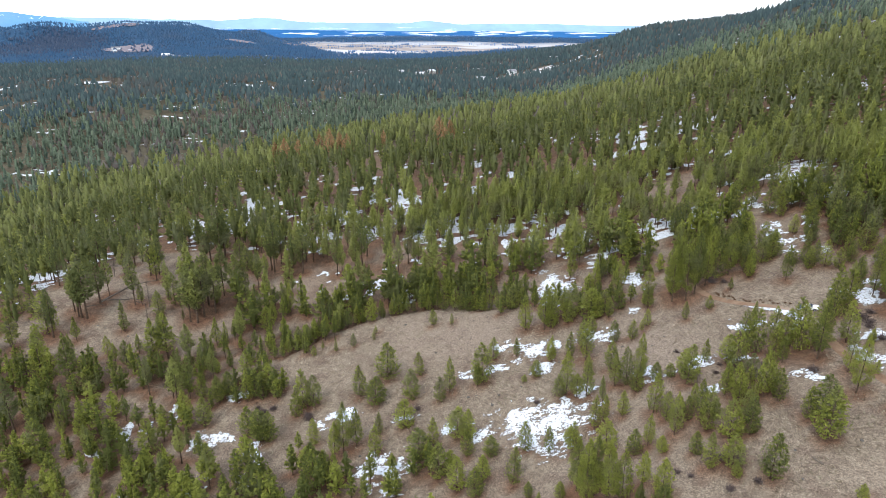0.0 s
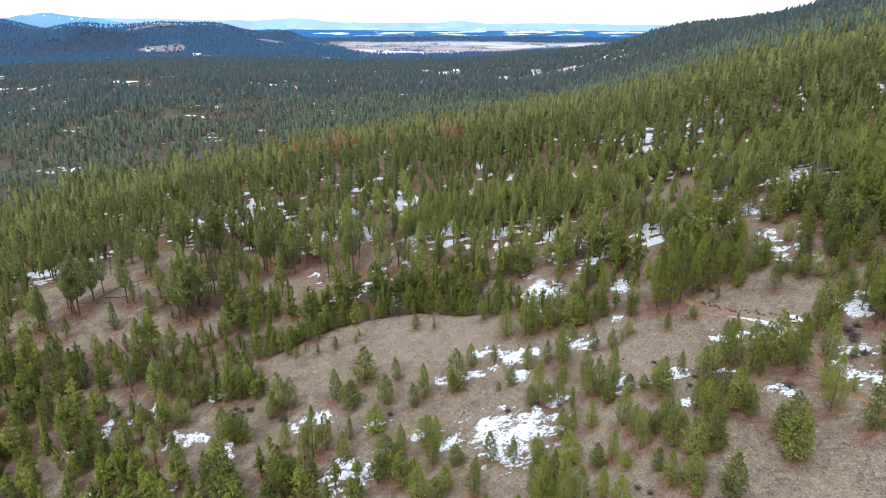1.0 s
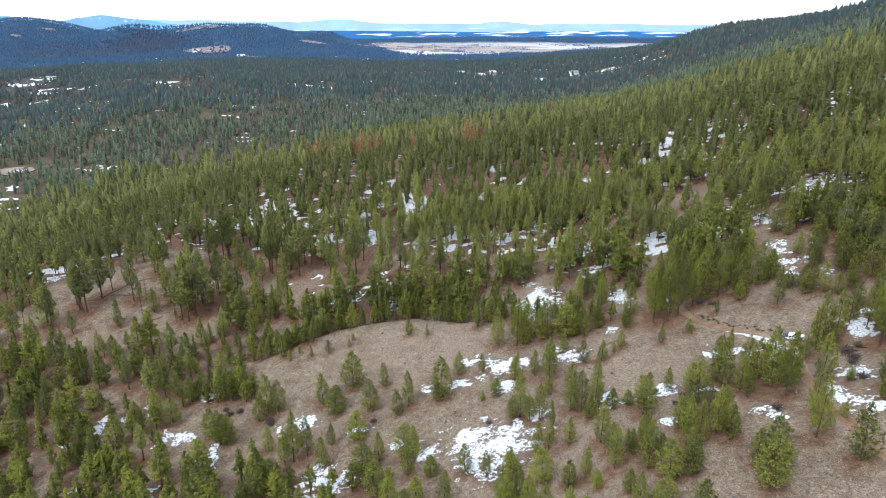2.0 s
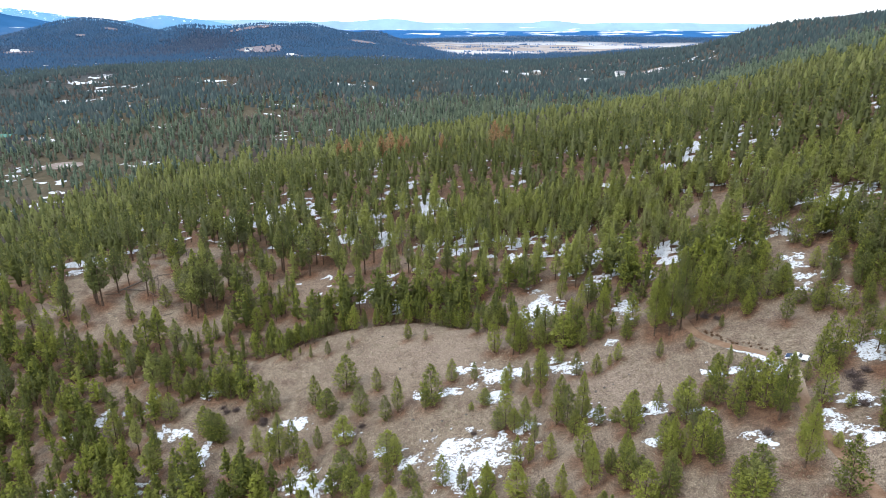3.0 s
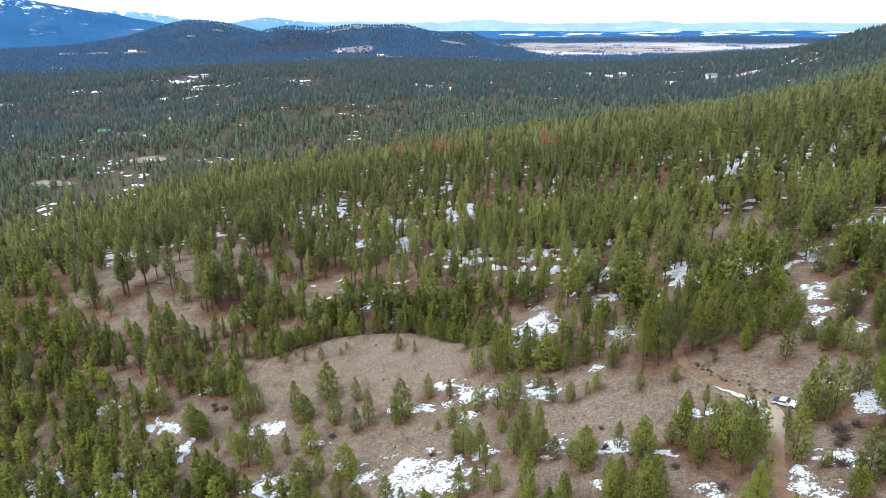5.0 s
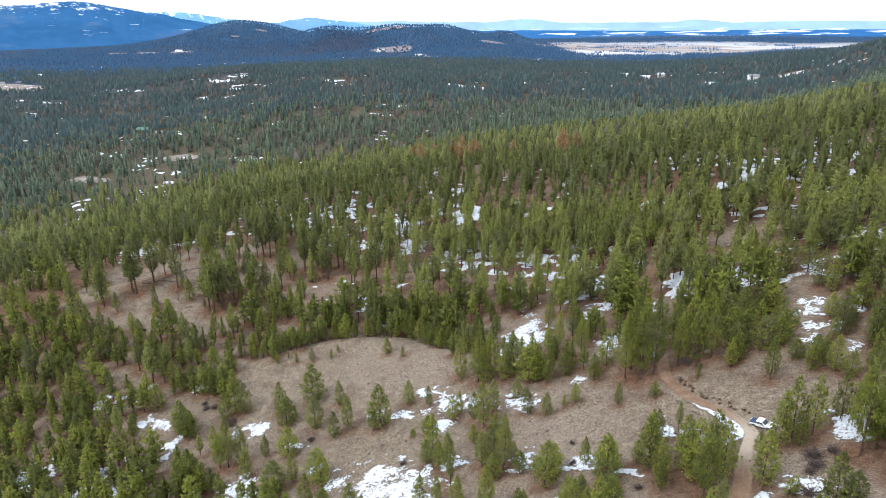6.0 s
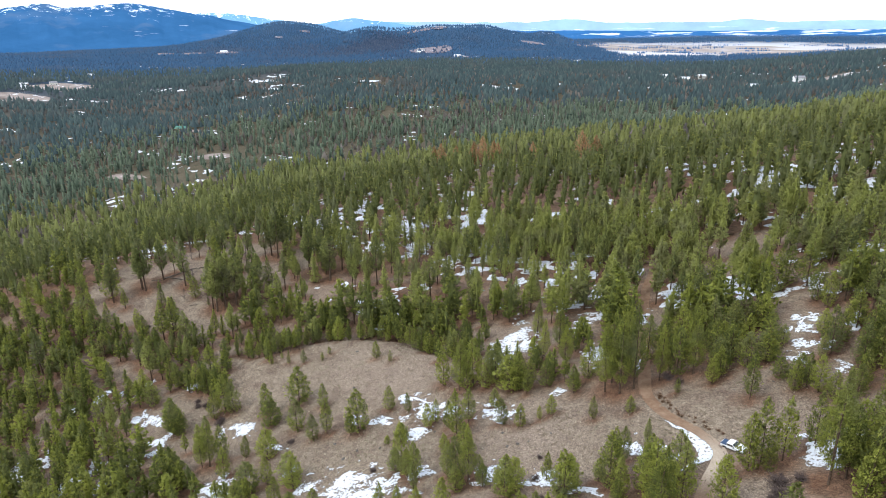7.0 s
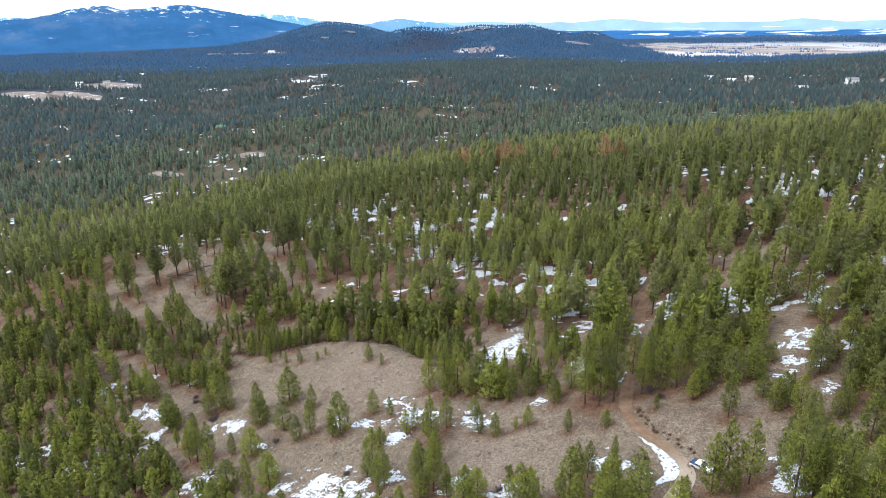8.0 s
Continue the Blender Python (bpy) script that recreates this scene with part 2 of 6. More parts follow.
def lattice(ix, iy, seed):
    v = np.sin(ix * 127.1 + iy * 311.7 + seed * 74.7) * 43758.5453
    return v - np.floor(v)


def ripple(x, y, size, seed):
    """Smooth value noise, 0 to 1, with features of that size in metres."""
    x, y = np.asarray(x, float) / size, np.asarray(y, float) / size
    ix, iy = np.floor(x), np.floor(y)
    fx, fy = x - ix, y - iy
    fx, fy = fx * fx * (3 - 2 * fx), fy * fy * (3 - 2 * fy)
    a, b = lattice(ix, iy, seed), lattice(ix + 1, iy, seed)
    c, d = lattice(ix, iy + 1, seed), lattice(ix + 1, iy + 1, seed)
    return (a + (b - a) * fx) * (1 - fy) + (c + (d - c) * fx) * fy


def rough(x, y, size, seed, octaves=3):
    total, amp = 0.0, 0.5
    for i in range(octaves):
        total = total + amp * ripple(x, y, size / 2 ** i, seed + i)
        amp *= 0.5
    return total / (1 - 0.5 ** octaves)


def smooth(lo, hi, v):
    t = np.clip((np.asarray(v, float) - lo) / (hi - lo), 0, 1)
    return t * t * (3 - 2 * t)


def swell(x, y, cx, cy, size):
    return np.exp(-((x - cx) ** 2 + (y - cy) ** 2) / (2.0 * size * size))


def landform(x, y):
    z = 40.0 + 0 * x
    for cx, cy, size, rise in LOWLAND + UPLAND + HILLTOPS:
        z = z + rise * swell(x, y, cx, cy, size)
    for j, row in enumerate(ROLLS):
        for i, rise in enumerate(row):
            z = z + rise * swell(x, y, -900 + 150 * i, 340 + 150 * j, 105)
    for j, row in enumerate(SWELLS):
        for i, rise in enumerate(row):
            z = z + rise * swell(x, y, -180 + 60 * i, 100 + 60 * j, 42)
    return z


def along_track(step=1.0):
    pts = [Vector((*p, 0)) for p in TRACK]
    out = []
    for i in range(len(pts) - 1):
        p0, p1, p2, p3 = pts[max(i - 1, 0)], pts[i], pts[i + 1], pts[min(i + 2, len(pts) - 1)]
        k = max(2, int((p2 - p1).length / step))
        for j in range(k):
            t = j / k
            out.append(0.5 * ((2 * p1) + (p2 - p0) * t + (2 * p0 - 5 * p1 + 4 * p2 - p3) * t * t + (3 * p1 - p0 - 3 * p2 + p3) * t ** 3))
    line = np.array([(p.x, p.y) for p in out])
    level = landform(line[:, 0], line[:, 1])
    pad = np.pad(level, 6, mode="edge")
    level = np.convolve(pad, np.ones(13) / 13, "valid")
    return line, level


TRACK_LINE, TRACK_LEVEL = along_track()


def track_near(x, y):
    """Distance to the track's middle, and the track's level there."""
    x, y = np.asarray(x, float), np.asarray(y, float)
    dist, level = np.full(x.shape, 1e9), np.zeros(x.shape)
    box = (x > 50) & (x < 110) & (y > 80) & (y < 260)
    if box.any():
        dx = x[box][:, None] - TRACK_LINE[None, :, 0]
        dy = y[box][:, None] - TRACK_LINE[None, :, 1]
        d = dx * dx + dy * dy
        k = d.argmin(1)
        dist[box] = np.sqrt(d[np.arange(len(k)), k])
        level[box] = TRACK_LEVEL[k]
    return dist, level


def rim_line(x):
    """The far edge of the grassy knoll."""
    return np.interp(x, [-54, -42, -31, -18, -4, 13, 20], [183, 190.4, 195, 196.5, 195.5, 189, 187])


def land(x, y):
    """The ground's height."""
    x, y = np.atleast_1d(np.asarray(x, float)), np.atleast_1d(np.asarray(y, float))
    z = landform(x, y)
    close = smooth(700, 250, np.hypot(x, y - 100))
    z = z + close * (1.1 * (rough(x, y, 26, 3) - 0.5) + 0.5 * (rough(x, y, 5, 9) - 0.5))
    z = z + (1 - close) * 9 * (rough(x, y, 190, 21) - 0.5) * smooth(500, 900, np.hypot(x, y))
    past = y - rim_line(x)
    z = z - 2.2 * smooth(0, 5, past) * smooth(34, 8, past) * smooth(-66, -50, x) * smooth(26, 8, x)
    dist, level = track_near(x, y)
    w = smooth(5.5, 1.8, dist)
    return z * (1 - w) + level * w


def spread_axis(lo, hi, step, start, end, growth):
    mid = list(np.arange(lo, hi + 1e-6, step))
    up, s = [], step
    while (up[-1] if up else hi) < end:
        s *= growth
        up.append((up[-1] if up else hi) + s)
    down, s = [], step
    while (down[-1] if down else lo) > start:
        s *= growth
        down.append((down[-1] if down else lo) - s)
    return np.array(down[::-1] + mid + up)


GROVE_HOLLOW = [
    (-125, 177, 18.5), (-115, 175, 18.4), (-122, 193, 8.9), (-130, 208, 18.9), (-93, 191, 14.2), (-108, 172, 9.1), (-90, 172, 13.6),
    (-80, 168, 16.1), (-78, 173, 12.8), (-89, 211, 23.5),
]
GROVE_GULLY = [
    (-76, 218, 18.7), (-68, 194, 14.4), (-61, 201, 9.2), (-60, 206, 7.3), (-55, 211, 10.7), (-61, 176, 11.1), (-72, 177, 12.1),
    (-55, 154, 9.2), (-50, 151, 9), (-69, 159, 9.4), (-75, 161, 10.4), (-82, 161, 6), (-81, 150, 11.4), (-71, 146, 12),
    (-61, 139, 10.8), (-52, 133, 8.2), (-102, 155, 10.1), (-99, 152, 8.3), (-110, 148, 14.7), (-123, 158, 18.7), (-109, 157, 10.2),
]
GROVE_FOOT = [
    (-2, 126, 9.8), (-32, 130, 11.6), (8, 122, 6.8), (2, 121, 8.8), (6, 118, 7.3),
]
GROVE_BEND = [
    (98.4, 183.6, 8.6), (102, 129, 10.8),
]
GROVE_TIMBER = [
    (-123, 219, 14.3), (-114, 234, 16.2), (-111, 235, 14), (-85, 226, 11.3), (-78, 240, 8.3), (-67, 238, 20), (-149, 230, 16),
    (-145, 226, 13.5), (-91, 247, 21.9), (-90, 250, 20.9), (-111, 263, 15.4), (-110, 265, 15.5), (-79, 257, 15.1), (-75, 259, 15.2),
    (-124, 234, 11.6), (-125, 245, 12.1), (-101, 218, 13.2), (-90, 214, 15.1), (-82, 222, 17.2), (-136, 240, 16), (-141, 246, 17),
    (-133, 252, 15.5), (-104, 243, 13), (-70, 250, 14),
]
GROVE_GLADE = [
    (62, 249, 9.6), (76, 253, 14.5), (85, 269, 12.8), (74, 262, 15), (57, 253, 15), (50, 244, 16), (77, 226, 13.1),
    (80, 223, 12), (82, 211, 13.4), (86, 212, 12.4), (75, 229, 11), (78, 209, 13.3),
]
GROVE_GLADE_BEYOND = [
    (102, 233, 11.1), (107, 227, 13), (112, 229, 15.2), (114, 219, 12.5), (116, 217, 10.4), (97, 198, 8.7), (93, 197, 10.6),
    (91, 195, 9.5), (108, 208, 10), (118, 200, 14.4), (119, 191, 15.5), (123, 188, 14.4), (110, 185, 10.8), (121, 203, 16.4),
    (124, 184, 13.3), (123, 177, 12.1), (86, 203, 11.9), (87, 194, 12.4),
]
GROVE_ROADSIDE_BEYOND = [
    (97.6, 133.4, 3.2), (100, 124.8, 5.9), (59.3, 177.1, 4.7),
]
GROVE_RIM = [
    (-48.4, 150.7, 9.2), (-57, 169, 9.2), (-53.5, 171.5, 9.2), (-35.2, 136.3, 8.3), (-67.5, 168.2, 9.3), (-73.1, 170.2, 8.5), (-65.3, 170.9, 8.4),
]
GROVE_WAYSIDE = [
    (54, 186.4, 11.4), (88, 185.3, 10.5), (91.2, 184.7, 9.3), (94.7, 181.8, 8.4), (49.9, 195.1, 13.7), (47.1, 189.3, 11.8),
]
GROVE_WAYSIDE_BEYOND = [
    (44.9, 175.9, 8.2), (31.3, 175.3, 10.8), (41.7, 200.8, 12.7), (76.5, 197.9, 11.3), (83.1, 196.4, 11), (91.7, 194.3, 8.1), (96.2, 198.4, 8.2),
    (111.3, 138.5, 10.9), (116.2, 183.4, 10.5), (114.8, 193.6, 8.6),
]
# trees of the open slope, each with its place: x, y, height, crown width
STAND_KNOLL = [
    (-42.5, 158.6, 9.5, 3.6), (-40.9, 161.7, 13.0, 4.6), (-38.0, 162.1, 10.4, 4.6), (-24.6, 161.9, 10.3, 4.2), (-19.9, 157.7, 9.2, 5.6), (-17.1, 166.9, 12.0, 6.5),
    (-9.7, 156.6, 10.0, 4.5), (-7.7, 165.8, 7.7, 2.8), (-1.7, 153.2, 7.9, 3.2), (1.0, 155.6, 10.9, 3.8), (10.0, 156.8, 12.4, 5.6), (8.6, 155.2, 7.0, 3.2),
    (-34.8, 184.2, 5.2, 2.9), (-29.3, 184.8, 5.0, 2.9), (-22.9, 186.1, 3.4, 2.1), (-22.5, 189.4, 2.8, 1.8), (-3.9, 187.7, 5.9, 2.8), (2.0, 186.2, 4.0, 1.4),
    (-39.4, 186.3, 3.3, 1.5), (-41.8, 183.8, 4.0, 1.8), (-10.9, 146.0, 8.7, 5.2), (-17.8, 145.5, 6.8, 2.3), (-35.1, 146.3, 8.5, 3.3), (-26.5, 141.1, 15.1, 5.2),
]
STAND_SPUR = [
    (-23.4, 142.9, 11.5, 4.4), (-28.7, 140.5, 10.7, 3.6), (-18.0, 137.8, 9.1, 3.6), (-6.7, 134.4, 8.7, 5.9), (-3.4, 137.3, 8.4, 2.4), (2.7, 138.2, 8.7, 5.4),
    (5.2, 136.4, 8.7, 4.0), (4.8, 130.6, 7.9, 3.3), (10.4, 129.0, 5.7, 3.5), (18.2, 127.8, 8.0, 3.2), (13.6, 165.8, 7.2, 3.3), (20.1, 164.5, 6.2, 2.4),
    (30.4, 143.2, 12.9, 3.9), (28.5, 143.5, 6.1, 3.4), (32.6, 141.8, 6.7, 3.8), (20.9, 152.7, 2.4, 1.7), (37.3, 150.3, 5.1, 2.4), (37.8, 155.8, 12.6, 3.6),
    (42.5, 148.8, 8.6, 4.2), (42.0, 142.3, 8.7, 3.8), (45.9, 137.7, 6.3, 3.6), (42.1, 168.3, 5.4, 2.6), (46.6, 161.3, 7.0, 2.8), (51.2, 160.4, 6.2, 2.7),
]
STAND_DRIFT = [
    (56.7, 165.6, 5.2, 2.5), (57.0, 135.2, 10.6, 5.0), (63.2, 141.2, 6.8, 2.6), (48.7, 143.1, 5.0, 2.0), (48.1, 173.9, 6.6, 3.0), (29.4, 161.5, 6.5, 1.7),
    (37.5, 135.8, 8.2, 1.5), (40.9, 130.4, 6.6, 2.8), (47.3, 128.5, 10.6, 3.8), (48.9, 124.6, 7.4, 3.3), (55.4, 126.2, 6.4, 2.6), (52.3, 125.6, 4.2, 2.0),
    (63.9, 125.5, 8.7, 3.6), (58.0, 121.8, 4.4, 2.5), (34.0, 128.2, 9.0, 3.0), (36.5, 130.3, 7.0, 2.6), (28.1, 126.2, 4.5, 3.0), (66.4, 163.8, 5.7, 1.9),
    (73.7, 166.0, 4.1, 2.2), (68.2, 135.3, 10.9, 4.9), (75.0, 143.9, 10.5, 3.5), (74.9, 140.3, 11.6, 4.6), (79.4, 151.6, 7.5, 1.9), (81.2, 144.6, 8.5, 3.9),
]
STAND_BEND = [
    (69.1, 130.3, 7.0, 3.3), (64.4, 130.6, 5.9, 2.9), (55.5, 122.4, 9.5, 3.7), (62.5, 117.0, 7.8, 4.0), (75.6, 112.8, 9.6, 5.6),
    (87.8, 108.6, 11.4, 4.8), (99.1, 124.7, 6.7, 1.9), (66.0, 121.6, 5.5, 2.0), (77.2, 136.6, 9.0, 3.4),
    (77.6, 133.4, 7.2, 2.8), (82.9, 136.2, 12.8, 4.9), (84.2, 131.3, 14.6, 5.8), (87.1, 137.0, 11.0, 4.5), (80.7, 139.6, 10.6, 4.0), (85.9, 143.1, 10.4, 4.3), (86.2, 123.4, 9.6, 3.5),
    (84.2, 116.8, 13.4, 4.9), (93.0, 135.8, 10.8, 4.5), (99.4, 146.9, 6.3, 2.2), (96.5, 132.7, 3.5, 1.6), (70.6, 125.0, 9.7, 4.1), (66.3, 125.0, 7.4, 2.3),
    (62.5, 127.4, 8.2, 2.8), (90.7, 121.3, 3.3, 1.9), (96.4, 147.4, 11.4, 3.6), (98.3, 149.3, 12.6, 4.6), (-50.7, 150.5, 10.6, 6.3), (-54.2, 167.8, 9.7, 3.8),
    (-59.1, 167.6, 10.8, 3.8), (-67.6, 168.2, 8.9, 3.5), (-66.2, 170.8, 6.0, 3.5),
]
STAND_FOOT = [
    (49.0, 119.6, 10.5, 3.4), (52.7, 122.8, 6.1, 2.7), (55.2, 118.4, 11.0, 4.1), (58.1, 114.1, 9.4, 4.7), (61.6, 113.3, 9.3, 3.5), (63.3, 122.6, 9.1, 3.2),
    (68.7, 123.0, 11.0, 4.2), (70.6, 120.8, 8.2, 3.4), (50.7, 112.2, 5.7, 2.8), (51.7, 107.5, 8.5, 2.9), (55.6, 106.5, 7.4, 4.2), (55.1, 103.5, 3.2, 2.2),
    (60.1, 101.0, 10.3, 4.9), (73.0, 113.3, 7.8, 2.1), (73.1, 106.8, 11.8, 6.1), (70.8, 91.6, 3.4, 2.9),
]
STAND_MEADOW = [
    (43.1, 118.6, 7.8, 2.9), (45.1, 115.7, 4.2, 2.6), (41.5, 104.1, 8.9, 4.0), (39.0, 108.3, 8.1, 3.4), (23.1, 124.6, 7.5, 2.3), (28.2, 123.4, 7.7, 3.3),
    (14.5, 118.5, 10.0, 3.2), (17.1, 113.3, 4.2, 2.4), (23.2, 111.0, 4.1, 2.4), (27.5, 106.8, 16.1, 5.9), (31.8, 105.9, 14.6, 5.2), (34.6, 106.3, 11.4, 3.9),
    (34.8, 120.5, 8.7, 4.5), (39.8, 117.4, 6.4, 3.2), (26.8, 111.7, 13.2, 4.7), (29.7, 109.0, 14.7, 4.6),
]
STAND_WAYSIDE = [
    (101.5, 150.2, 12.2, 3.7), (95.9, 169.6, 10.4, 3.7), (92.9, 144.4, 5.1, 2.2), (88.5, 175.7, 6.6, 3.3), (107.7, 144.1, 20.7, 4.2), (110.1, 146.0, 13.3, 4.7),
    (116.5, 141.7, 18.1, 5.5), (113.4, 170.1, 6.8, 3.0), (117.1, 178.9, 10.4, 4.2), (103.3, 172.4, 7.2, 2.8), (112.6, 142.0, 12.3, 4.8), (70.0, 173.6, 19.8, 6.2),
    (66.5, 174.7, 17.5, 5.6),
]
STAND_FLANK = [
    (72.8, 174.8, 21.0, 5.0), (61.2, 180.6, 10.4, 4.0), (77.6, 179.3, 14.4, 4.5), (80.9, 180.3, 12.3, 4.9), (84.4, 180.2, 13.4, 4.9), (82.1, 172.5, 4.0, 1.6),
    (59.4, 174.4, 7.4, 3.9), (67.3, 178.3, 19.1, 5.2), (69.8, 180.7, 18.4, 4.4), (73.5, 187.9, 12.4, 4.0), (78.0, 185.2, 12.7, 4.4), (81.7, 187.3, 12.0, 4.3),
    (86.7, 189.2, 8.4, 3.8),
]
STAND_HOLLOW = [
    (-140.2, 188.5, 15.0, 7.7), (-128.1, 182.8, 14.4, 8.3), (-130.3, 194.3, 17.9, 6.4), (-133.0, 195.8, 15.8, 5.7), (-117.9, 182.0, 11.9, 6.4), (-126.0, 204.9, 18.2, 5.1),
    (-124.1, 204.7, 23.1, 7.1), (-127.4, 205.5, 18.9, 5.1), (-123.7, 213.5, 17.7, 4.9), (-111.3, 213.5, 21.5, 5.3), (-109.0, 213.8, 9.8, 3.3), (-109.1, 199.4, 11.5, 5.0),
    (-100.9, 208.6, 9.3, 3.6), (-109.5, 187.9, 7.3, 3.7), (-102.0, 184.2, 9.0, 5.4), (-100.1, 189.4, 7.2, 3.0),
]
STAND_HOLLOW_EDGE = [
    (-111.9, 184.3, 4.0, 2.9), (-93.7, 185.9, 15.6, 7.3), (-90.0, 187.4, 16.7, 6.6), (-89.0, 205.9, 21.1, 5.5), (-86.4, 205.4, 19.9, 5.5), (-85.1, 208.6, 22.7, 5.2),
    (-85.8, 215.9, 21.7, 5.3), (-91.6, 206.3, 4.3, 3.2), (-97.7, 215.0, 12.7, 5.3), (-76.1, 193.9, 10.4, 4.2), (-82.9, 186.4, 13.1, 4.4), (-110.2, 230.3, 15.5, 5.6),
    (-106.0, 185.1, 7.1, 3.6), (-142.8, 205.1, 12.7, 5.1), (-147.8, 206.8, 10.7, 4.7),
]
STAND_DELL = [
    (75.6, 148.5, 7.9, 3.3), (67.8, 139.7, 7.5, 4.5), (57.8, 139.2, 7.0, 3.8), (54.5, 139.7, 3.9, 2.8), (51.0, 139.3, 5.5, 3.3),
    (47.3, 140.6, 13.8, 3.8), (44.5, 141.2, 10.8, 3.4), (72.7, 142.1, 5.4, 2.4), (37.9, 161.9, 9.1, 4.0), (54.6, 163.7, 3.6, 1.3), (24.2, 154.1, 5.1, 4.0),
    (34.8, 141.0, 9.8, 4.1), (28.9, 158.6, 7.0, 3.2), (34.1, 159.2, 7.6, 2.4), (43.0, 175.5, 10.2, 7.0), (38.2, 178.7, 11.2, 5.7), (32.1, 178.0, 13.0, 5.3),
    (29.5, 175.1, 14.6, 5.2), (47.5, 177.2, 7.8, 4.1),
]
STAND_DELL_BEYOND = [
    (51.8, 177.5, 7.7, 3.8), (36.4, 176.0, 9.6, 4.3), (44.2, 179.4, 7.9, 4.2), (24.1, 176.9, 11.7, 3.9), (94.4, 190.5, 8.2, 4.2), (98.4, 183.4, 7.8, 4.0),
    (108.2, 182.8, 6.2, 2.4), (111.7, 188.6, 7.5, 3.9), (114.4, 195.7, 9.5, 4.0), (118.9, 188.3, 9.6, 4.4), (89.8, 177.7, 7.9, 3.5), (83.8, 192.0, 11.4, 4.7),
    (80.1, 192.4, 11.6, 4.8), (90.8, 188.6, 8.2, 3.7),
]
STAND_BROW = [
    (99.7, 215.5, 12.0, 5.0), (102.0, 219.7, 10.7, 4.7), (106.3, 216.6, 11.0, 6.0), (92.9, 221.8, 10.1, 5.8), (95.4, 222.8, 8.2, 4.4), (110.0, 204.2, 9.0, 3.5),
    (108.7, 192.7, 6.5, 3.1), (93.4, 197.9, 5.7, 2.8), (98.7, 189.9, 8.6, 4.3), (101.3, 189.6, 5.3, 2.9), (114.6, 178.9, 10.5, 4.6), (113.2, 210.9, 10.2, 5.1),
    (117.2, 206.0, 13.6, 7.3), (84.1, 219.4, 11.9, 5.4), (81.4, 215.1, 11.0, 5.9), (104.4, 176.2, 6.1, 4.3), (101.0, 177.2, 5.0, 3.3), (89.2, 191.1, 7.0, 3.8),
    (88.9, 179.8, 9.3, 4.3),
    (113.9, 147.5, 12.7, 5.0), (111.4, 149.4, 12.7, 4.3), (117.3, 146.9, 9.6, 4.9),
    (107.4, 171.6, 8.2, 3.5), (109.7, 169.1, 6.3, 2.8), (105.5, 173.4, 7.8, 3.2), (117.7, 164.1, 9.6, 4.7), (114.6, 173.6, 8.0, 2.8), (119.5, 173.9, 11.1, 5.0),
    (113.2, 152.9, 10.7, 4.4), (108.8, 152.2, 13.4, 3.9), (106.3, 154.8, 10.2, 3.7), (111.2, 161.8, 6.6, 2.9), (115.4, 156.2, 7.3, 3.6), (118.1, 152.5, 9.0, 4.2),
]
STAND_TIMBER = [
    (-68.4, 239.6, 20.3, 6.4), (-53.8, 252.0, 19.5, 6.1), (-34.1, 230.8, 15.1, 3.9), (-31.7, 233.4, 20.2, 3.9), (-30.8, 242.4, 17.4, 4.4), (-21.5, 231.8, 15.6, 4.2),
    (-74.3, 221.8, 15.7, 8.7), (-75.4, 237.4, 9.7, 5.0), (-81.9, 211.1, 20.1, 5.1), (-96.2, 245.1, 16.2, 5.8), (-90.7, 251.8, 18.9, 5.9), (-41.0, 230.4, 18.1, 5.2),
    (-55.2, 235.6, 21.0, 5.8), (-13.8, 230.5, 14.3, 4.2), (-65.7, 244.5, 17.0, 5.1), (-55.7, 244.8, 19.2, 5.1), (-95.3, 248.1, 16.4, 5.3), (-4.6, 224.8, 14.9, 4.8),
    (1.8, 224.0, 14.7, 4.8), (-81.6, 242.7, 12.3, 4.7),
]
STANDS = (STAND_KNOLL, STAND_SPUR, STAND_DRIFT, STAND_BEND, STAND_FOOT, STAND_MEADOW, STAND_WAYSIDE, STAND_FLANK, STAND_HOLLOW, STAND_HOLLOW_EDGE, STAND_DELL, STAND_DELL_BEYOND, STAND_BROW, STAND_TIMBER)
# the ground that these stands cover: outlines in plan
CHARTED = (
    ((-50, 182), (-36, 190), (14, 190), (24, 176), (56, 176), (56, 190), (86, 190), (88, 178), (122, 177), (122, 150), (112, 138), (98, 130), (96, 118), (88, 108), (78, 98), (58, 96),
     (36, 104), (12, 116), (12, 131), (-28, 133), (-34, 146), (-46, 168)),
    ((-150, 224), (-92, 222), (-84, 190), (-100, 180), (-136, 181), (-145, 204)),
)
GROVES = (GROVE_HOLLOW, GROVE_GULLY, GROVE_FOOT, GROVE_BEND, GROVE_TIMBER, GROVE_GLADE, GROVE_GLADE_BEYOND, GROVE_ROADSIDE_BEYOND, GROVE_RIM, GROVE_WAYSIDE, GROVE_WAYSIDE_BEYOND)
OPEN_TIMBER = (GROVE_TIMBER, GROVE_GLADE, GROVE_GLADE_BEYOND)
WAYSIDE = (GROVE_WAYSIDE, GROVE_WAYSIDE_BEYOND)
